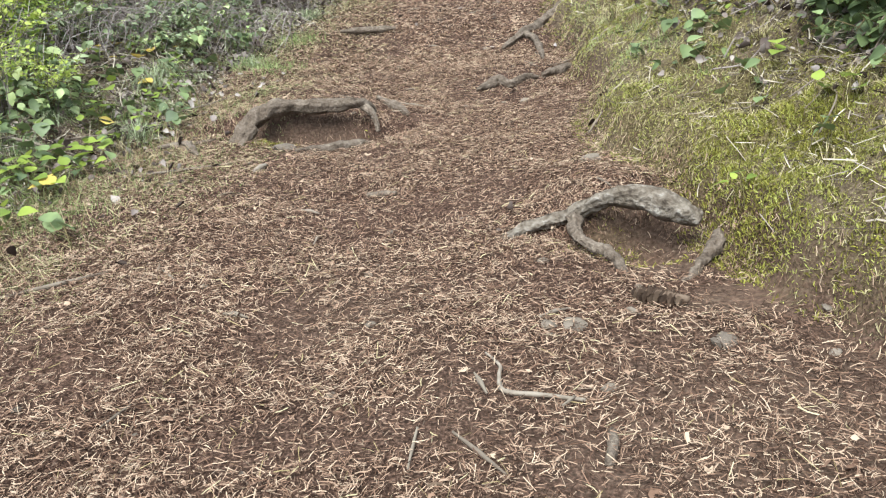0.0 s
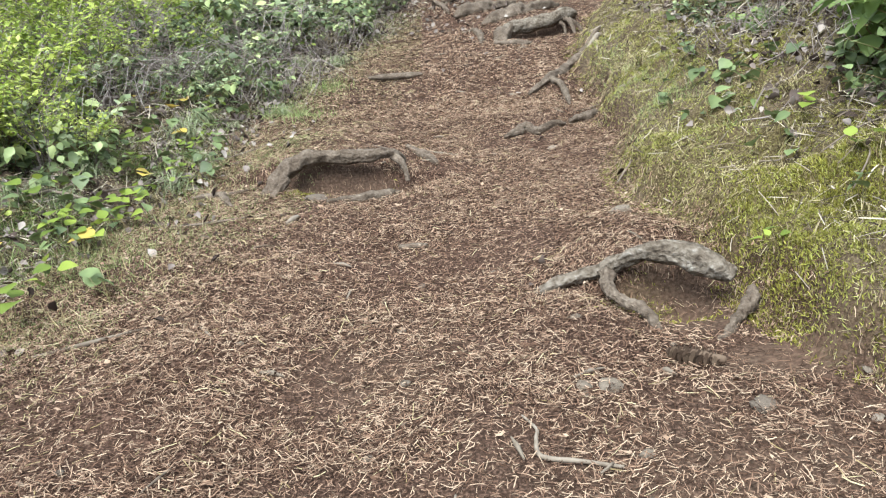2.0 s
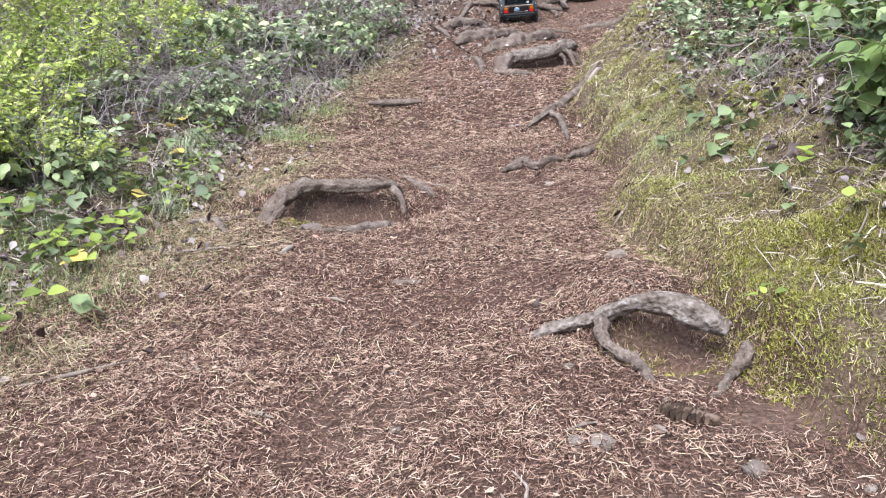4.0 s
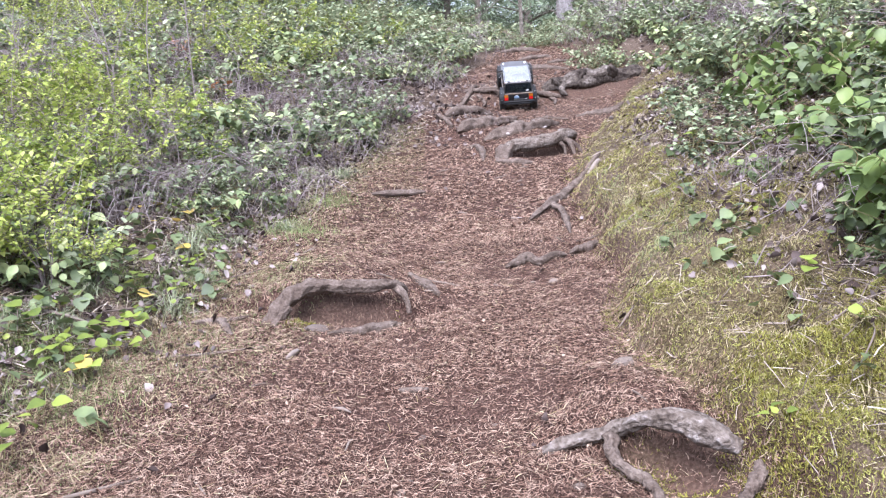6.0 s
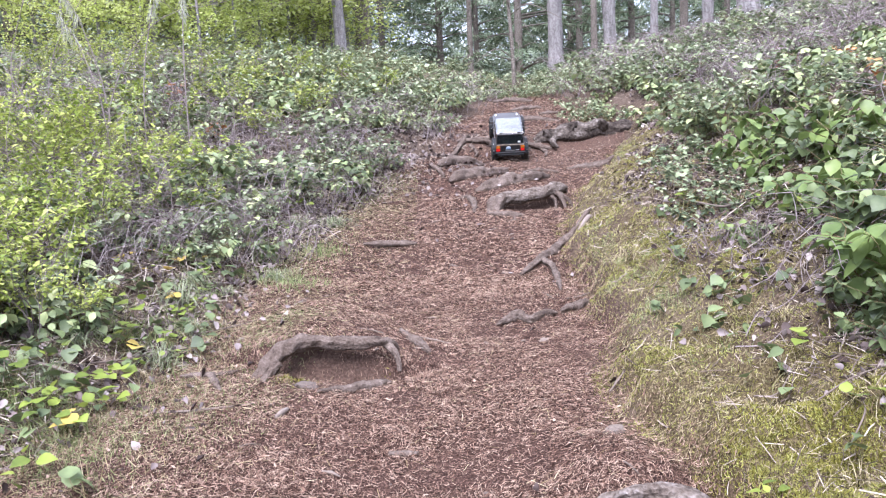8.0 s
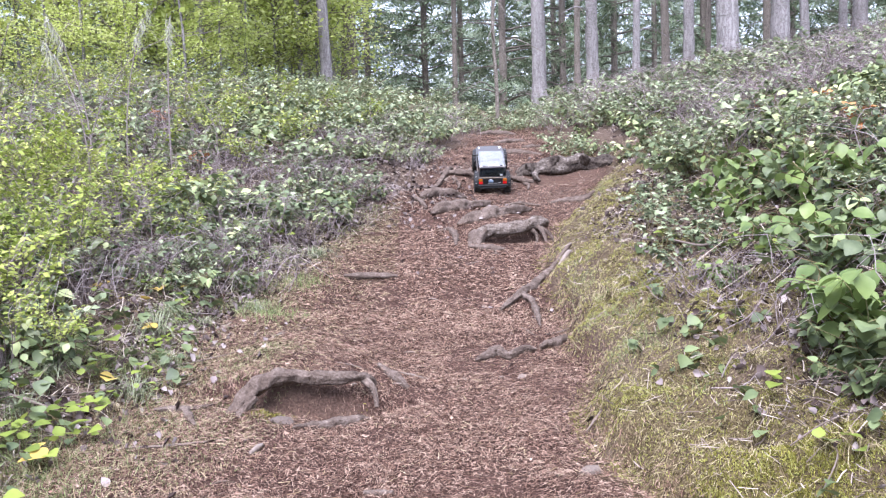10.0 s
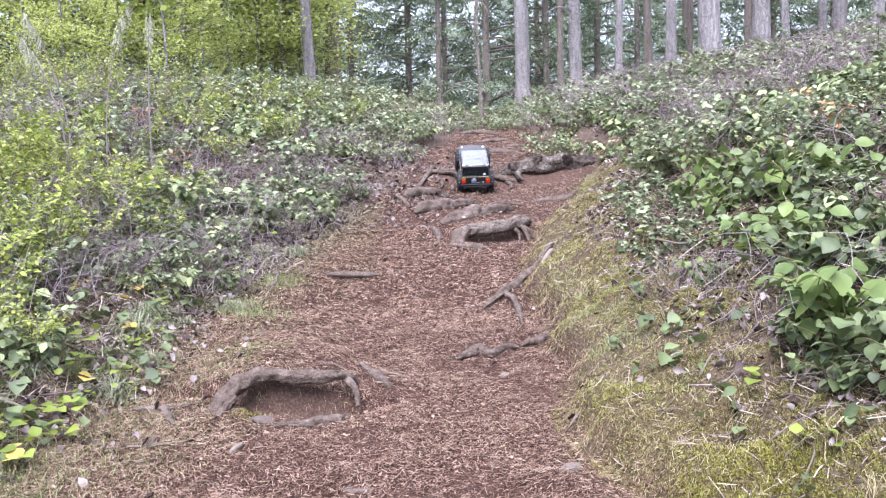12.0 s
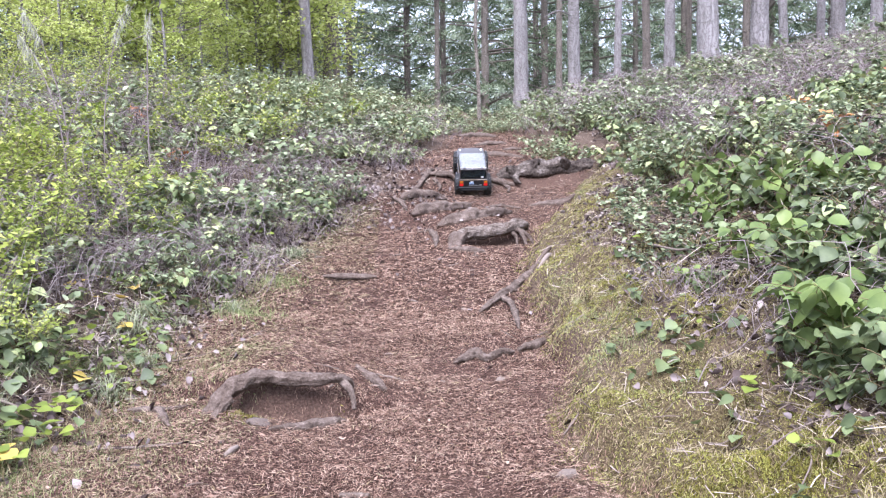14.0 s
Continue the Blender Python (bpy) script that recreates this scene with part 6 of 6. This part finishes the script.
def box(cx, cy, cz, sx, sy, sz, bevel=0.0, taper=(1, 1), bm=None):
    """A box with rounded edges; taper narrows the top in x and y."""
    bm = bm or bmesh.new()
    made = bmesh.ops.create_cube(bm, size=1)["verts"]
    for v in made:
        k = taper if v.co.z > 0 else (1, 1)
        v.co = Vector((cx + v.co.x * sx * k[0], cy + v.co.y * sy * k[1], cz + v.co.z * sz))
    if bevel:
        edges = list({e for v in made for e in v.link_edges})
        bmesh.ops.bevel(bm, geom=edges, offset=bevel, segments=2, profile=0.5, affect="EDGES")
    return bm


def side_shape(outline, half, bevel=0.004):
    """A solid from an outline in y, z, drawn out across x."""
    bm = bmesh.new()
    a = [bm.verts.new((-half, y, z)) for y, z in outline]
    b = [bm.verts.new((half, y, z)) for y, z in outline]
    bm.faces.new(a[::-1]), bm.faces.new(b)
    n = len(outline)
    for k in range(n):
        bm.faces.new((a[k], a[(k + 1) % n], b[(k + 1) % n], b[k]))
    bmesh.ops.recalc_face_normals(bm, faces=bm.faces)
    bmesh.ops.bevel(bm, geom=[e for e in bm.edges if abs(e.verts[0].co.x - e.verts[1].co.x) < 1e-6 and len(e.link_faces) == 2], offset=bevel, segments=2, affect="EDGES")
    return bm


def arch(cy, cz, r, a0, a1, n=7):
    return [(cy + r * math.cos(radians(a0 + (a1 - a0) * k / (n - 1))), cz + r * math.sin(radians(a0 + (a1 - a0) * k / (n - 1)))) for k in range(n)]


def wheel(parent, x, y, z, side):
    hub = part("wheel", box(0, 0, 0, 0.02, 0.02, 0.02, 0.003), M_PLASTIC, parent)
    hub.matrix_basis = pose(x, y, z)
    R, W = 0.059, 0.044
    prof = [(-W / 2, 0.034), (-W / 2, 0.050), (-W * 0.42, 0.056), (-W * 0.25, R - 0.003), (W * 0.25, R - 0.003), (W * 0.42, 0.056), (W / 2, 0.050), (W / 2, 0.034)]
    n = 32
    v = np.array([(px, pr * math.cos(2 * math.pi * k / n), pr * math.sin(2 * math.pi * k / n)) for k in range(n) for px, pr in prof])
    m = len(prof)
    q = np.array([(k * m + j, k * m + (j + 1) % m, ((k + 1) % n) * m + (j + 1) % m, ((k + 1) % n) * m + j) for k in range(n) for j in range(m)])
    bm = bmesh.new()
    vs = [bm.verts.new(c) for c in v]
    for f in q:
        bm.faces.new([vs[i] for i in f])
    for k in range(22):
        a = 2 * math.pi * k / 22
        for sx, off in ((-0.25, 0), (0.25, 0.5)):
            b = box(sx * W * 1.05, 0, R - 0.002, W * 0.42, 0.0085, 0.007, 0.0012)
            b.transform(Matrix.Rotation(a + off * 2 * math.pi / 22, 4, "X"))
            tmp = bpy.data.meshes.new("lug")
            b.to_mesh(tmp)
            b.free()
            bm.from_mesh(tmp)
            bpy.data.meshes.remove(tmp)
    bmesh.ops.recalc_face_normals(bm, faces=bm.faces)
    part("tyre", bm, M_RUBBER, hub, "knobbly black rubber tyre")
    bm = bmesh.new()
    bmesh.ops.create_cone(bm, cap_ends=True, segments=28, radius1=0.034, radius2=0.034, depth=W * 0.8, matrix=Matrix.Rotation(radians(90), 4, "Y"))
    part("rim", bm, M_PLASTIC, hub)
    for k in range(6):
        a = 2 * math.pi * k / 6
        b = box(side * W * 0.41, 0, 0.019, 0.004, 0.007, 0.024, 0.001)
        b.transform(Matrix.Rotation(a, 4, "X"))
        part("spoke", b, M_STEEL, hub)


def model_car(m):
    car = thing("model_car", "dark brown boxy radio-controlled off-road model car climbing the root ledge", "model car", m)
    wy, wz, hw = 0.1565, 0.059, 0.092
    back, front = -0.225, 0.225
    low, belt, top = 0.078, 0.142, 0.196
    body = side_shape([(back, low + 0.012), (back, belt - 0.002), (0.075, belt), (front - 0.005, belt - 0.012), (front, low + 0.01)] +
                      arch(wy, wz + 0.012, 0.064, 15, 165) + arch(-wy, wz + 0.012, 0.064, 15, 165), hw, 0.003)
    bp = part("body", body, M_PAINT, car, "dark brown glossy body shell")
    # greenhouse: sloping pillars and roof with real openings
    cab = bmesh.new()
    base = [(-hw + 0.002, back + 0.002), (hw - 0.002, back + 0.002), (hw - 0.002, 0.085), (-hw + 0.002, 0.085)]
    roof = [(-0.082, back + 0.028), (0.082, back + 0.028), (0.082, 0.04), (-0.082, 0.04)]
    lo_v, hi_v = [cab.verts.new((x, y, belt - 0.002)) for x, y in base], [cab.verts.new((x, y, top)) for x, y in roof]
    sides = [cab.faces.new((lo_v[k], lo_v[(k + 1) % 4], hi_v[(k + 1) % 4], hi_v[k])) for k in range(4)]
    cab.faces.new(hi_v)
    for f in sides:
        bmesh.ops.inset_individual(cab, faces=[f], thickness=0.0085)
    bmesh.ops.delete(cab, geom=sides, context="FACES")
    bmesh.ops.solidify(cab, geom=cab.faces, thickness=0.003)
    bmesh.ops.recalc_face_normals(cab, faces=cab.faces)
    part("cab_frame", cab, M_PAINT, car, "black window pillars")
    part("roof", box(0, (back + 0.028 + 0.04) / 2, top + 0.001, 0.170, 0.210, 0.008, 0.0032), M_ROOF, car, "roof panel with the sky's reflection put in as pale grey")
    for k in range(5):
        part("roof_rib", box(-0.056 + 0.028 * k, -0.085, top + 0.0052, 0.004, 0.13, 0.002, 0.0008), M_ROOF, car)
    for s in (-1, 1):
        part("roof_rail", box(s * 0.079, -0.078, top + 0.006, 0.003, 0.19, 0.004, 0.001), M_PLASTIC, car)
        part("roof_bracket", box(s * 0.055, -0.185, top + 0.006, 0.014, 0.004, 0.005, 0.001), M_PLASTIC, car)
    part("bonnet", box(0, 0.15, belt - 0.003, 0.165, 0.135, 0.008, 0.003), M_PAINT, car)
    part("bonnet_bulge", box(0, 0.15, belt + 0.002, 0.085, 0.125, 0.006, 0.002), M_PAINT, car)
    for s in (-1, 1):
        part("bonnet_sticker", box(s * 0.07, 0.19, belt + 0.0015, 0.009, 0.022, 0.001), M_WHITE, car, "small white sticker")

    def pane(name, a, b, c, d, label=""):
        bm = bmesh.new()
        bm.faces.new([bm.verts.new(p) for p in (a, b, c, d)])
        bmesh.ops.solidify(bm, geom=bm.faces, thickness=0.0015)
        bmesh.ops.recalc_face_normals(bm, faces=bm.faces)
        return part(name, bm, M_GLASS, car, label)

    zb, zt = belt + 0.004, top - 0.005

    def at(x0, x1, y0, y1, t):
        return (x0 + (x1 - x0) * t, y0 + (y1 - y0) * t)
    rear = pane("rear_window", (-0.083, back + 0.0055, zb), (0.083, back + 0.0055, zb), (0.077, back + 0.026, zt), (-0.077, back + 0.026, zt), "sloping tinted rear window")
    pane("windscreen", (-0.083, 0.081, zb), (0.083, 0.081, zb), (0.077, 0.045, zt), (-0.077, 0.045, zt))
    for s in (-1, 1):
        for y0, y1, u0, u1 in ((-0.21, -0.125, -0.188, -0.118), (-0.117, -0.035, -0.112, -0.04), (-0.027, 0.062, -0.033, 0.028)):
            pane("side_window", (s * 0.0875, y0, zb), (s * 0.0875, y1, zb), (s * 0.0825, u1, zt), (s * 0.0825, u0, zt))
        for y in (-0.12, -0.031):
            part("window_pillar", box(s * 0.086, y, (zb + zt) / 2, 0.006, 0.009, zt - zb + 0.004, 0.001), M_PAINT, car).matrix_basis = pose(0, 0, 0)
        for y in (-0.05, 0.04):
            h = part("door_handle", box(s * (hw + 0.002), y, belt - 0.012, 0.006, 0.02, 0.006, 0.0015), M_PLASTIC, car)
            part("grip", box(s * (hw + 0.005), y, belt - 0.012, 0.003, 0.012, 0.003, 0.0008), M_STEEL, h)
        mir = part("door_mirror", box(s * (hw + 0.011), 0.065, belt + 0.010, 0.022, 0.008, 0.015, 0.002), M_PLASTIC, car)
        part("mirror_glass", box(s * (hw + 0.011), 0.0605, belt + 0.010, 0.018, 0.001, 0.011), M_STEEL, mir)
        part("side_stripe", box(s * (hw + 0.0004), -0.02, belt - 0.022, 0.001, 0.18, 0.002), M_STRIPE, car)
        for cy in (-wy, wy):
            pts_o, pts_i = arch(cy, wz + 0.012, 0.073, 5, 175, 11), arch(cy, wz + 0.012, 0.062, 5, 175, 11)
            bm = bmesh.new()
            rows_ = []
            for (yo, zo), (yi, zi) in zip(pts_o, pts_i):
                rows_.append([bm.verts.new((s * (hw - 0.002), yo, zo)), bm.verts.new((s * (hw + 0.020), yo, zo - 0.004)), bm.verts.new((s * (hw + 0.020), yi, zi - 0.003)), bm.verts.new((s * (hw - 0.002), yi, zi))])
            for p, q in zip(rows_, rows_[1:]):
                for j in range(4):
                    bm.faces.new((p[j], p[(j + 1) % 4], q[(j + 1) % 4], q[j]))
            bm.faces.new(rows_[0]), bm.faces.new(rows_[-1][::-1])
            bmesh.ops.recalc_face_normals(bm, faces=bm.faces)
            fl = part("fender_flare", bm, M_PLASTIC, car, "black plastic bolted wheel-arch flare")
            for (yo, zo) in pts_o[1::2]:
                part("bolt", box(s * (hw + 0.012), yo, zo + 0.0005, 0.005, 0.005, 0.004, 0.001), M_STEEL, fl)
            wheel(car, s * 0.096, cy, wz, s)
        lamp = part("tail_light", box(s * 0.0765, back - 0.002, belt - 0.026, 0.027, 0.006, 0.040, 0.0015), M_PLASTIC, car)
        part("red_lens", box(s * 0.0765, back - 0.0055, belt - 0.036, 0.023, 0.003, 0.017, 0.001), M_RED, lamp, "lit red tail lens")
        part("amber_lens", box(s * 0.0765, back - 0.0055, belt - 0.017, 0.023, 0.003, 0.016, 0.001), M_AMBER, lamp, "amber indicator lens")
    part("tailgate_stripe", box(0, back - 0.001, belt - 0.003, 0.172, 0.002, 0.003, 0.0006), M_STRIPE, car, "tan pinstripe")
    part("tailgate_panel", box(0, back - 0.001, belt - 0.028, 0.118, 0.003, 0.034, 0.001), M_PLASTIC, car)
    part("tailgate_handle", box(0.0, back - 0.004, belt - 0.043, 0.06, 0.004, 0.005, 0.001), M_STEEL, car)
    plate = part("licence_plate", box(-0.012, back - 0.0045, belt - 0.027, 0.030, 0.002, 0.014, 0.0006), M_PLATE, car, "pale blue licence plate")
    for k in range(6):
        part("plate_bar", box(-0.022 + 0.004 * k, back - 0.006, belt - 0.027, 0.0022, 0.0006, 0.006), M_INK, plate)
    part("badge", box(-0.012, back - 0.004, belt - 0.0155, 0.016, 0.002, 0.005, 0.0006), M_WHITE, car, "small white badge shape")
    part("badge", box(0.045, back - 0.004, belt - 0.040, 0.016, 0.002, 0.003, 0.0006), M_WHITE, car, "small white badge shape")
    wip = part("rear_wiper", box(-0.012, back + 0.001, belt + 0.006, 0.05, 0.002, 0.002, 0.0005), M_PLASTIC, car)
    part("wiper_arm", box(0.004, back - 0.001, belt + 0.003, 0.024, 0.002, 0.003, 0.0006), M_PLASTIC, wip)
    part("window_sticker", box(0.055, back + 0.006, belt + 0.012, 0.016, 0.001, 0.011, 0.0004), M_WHITE, rear, "round white sticker with unreadable marks")
    for k in range(2):
        part("rear_bumper_bar", box(0, back - 0.010 - 0.002 * k, low + 0.010 - 0.012 * k, 0.186 - 0.02 * k, 0.016, 0.010, 0.003), M_PLASTIC, car)
    part("front_bumper", box(0, front + 0.010, low + 0.008, 0.18, 0.018, 0.018, 0.004), M_PLASTIC, car)
    part("grille", box(0, front + 0.0005, belt - 0.035, 0.12, 0.003, 0.028, 0.001), M_PLASTIC, car)
    part("chassis", box(0, 0, low - 0.004, 0.085, 0.38, 0.026, 0.005), M_PLASTIC, car)
    for cy in (-wy, wy):
        part("axle", box(0, cy, wz, 0.16, 0.02, 0.018, 0.005), M_PLASTIC, car)
        part("differential", box(0.012, cy, wz, 0.036, 0.036, 0.034, 0.008), M_PLASTIC, car)
        for s in (-1, 1):
            part("shock", box(s * 0.055, cy * 0.86, 0.09, 0.010, 0.010, 0.06, 0.002), M_STEEL, car)
    for s in (-1, 1):
        part("sill", box(s * 0.088, 0, low + 0.004, 0.010, 0.175, 0.012, 0.003), M_PLASTIC, car)
    part("seat_tub", box(0, -0.06, belt - 0.002, 0.15, 0.24, 0.006, 0.002), M_PLASTIC, car)
    for s in (-1, 1):
        part("seat", box(s * 0.038, -0.01, belt + 0.015, 0.04, 0.02, 0.032, 0.005), M_PLASTIC, car)
    return car


# rear wheels below the ledge, front wheels on its edge
REAR, FRONT = Vector((0.50, 5.10, 0)), Vector((0.515, 5.395, 0))
REAR.z, FRONT.z = height_at(REAR.x, REAR.y) + 0.004, 0.762
ahead = (FRONT - REAR).normalized()
right = ahead.cross(Vector((0, 0, 1))).normalized()
up = right.cross(ahead)
mid = (REAR + FRONT) / 2
model_car(Matrix(((right.x, ahead.x, up.x, mid.x), (right.y, ahead.y, up.y, mid.y), (right.z, ahead.z, up.z, mid.z), (0, 0, 0, 1))))
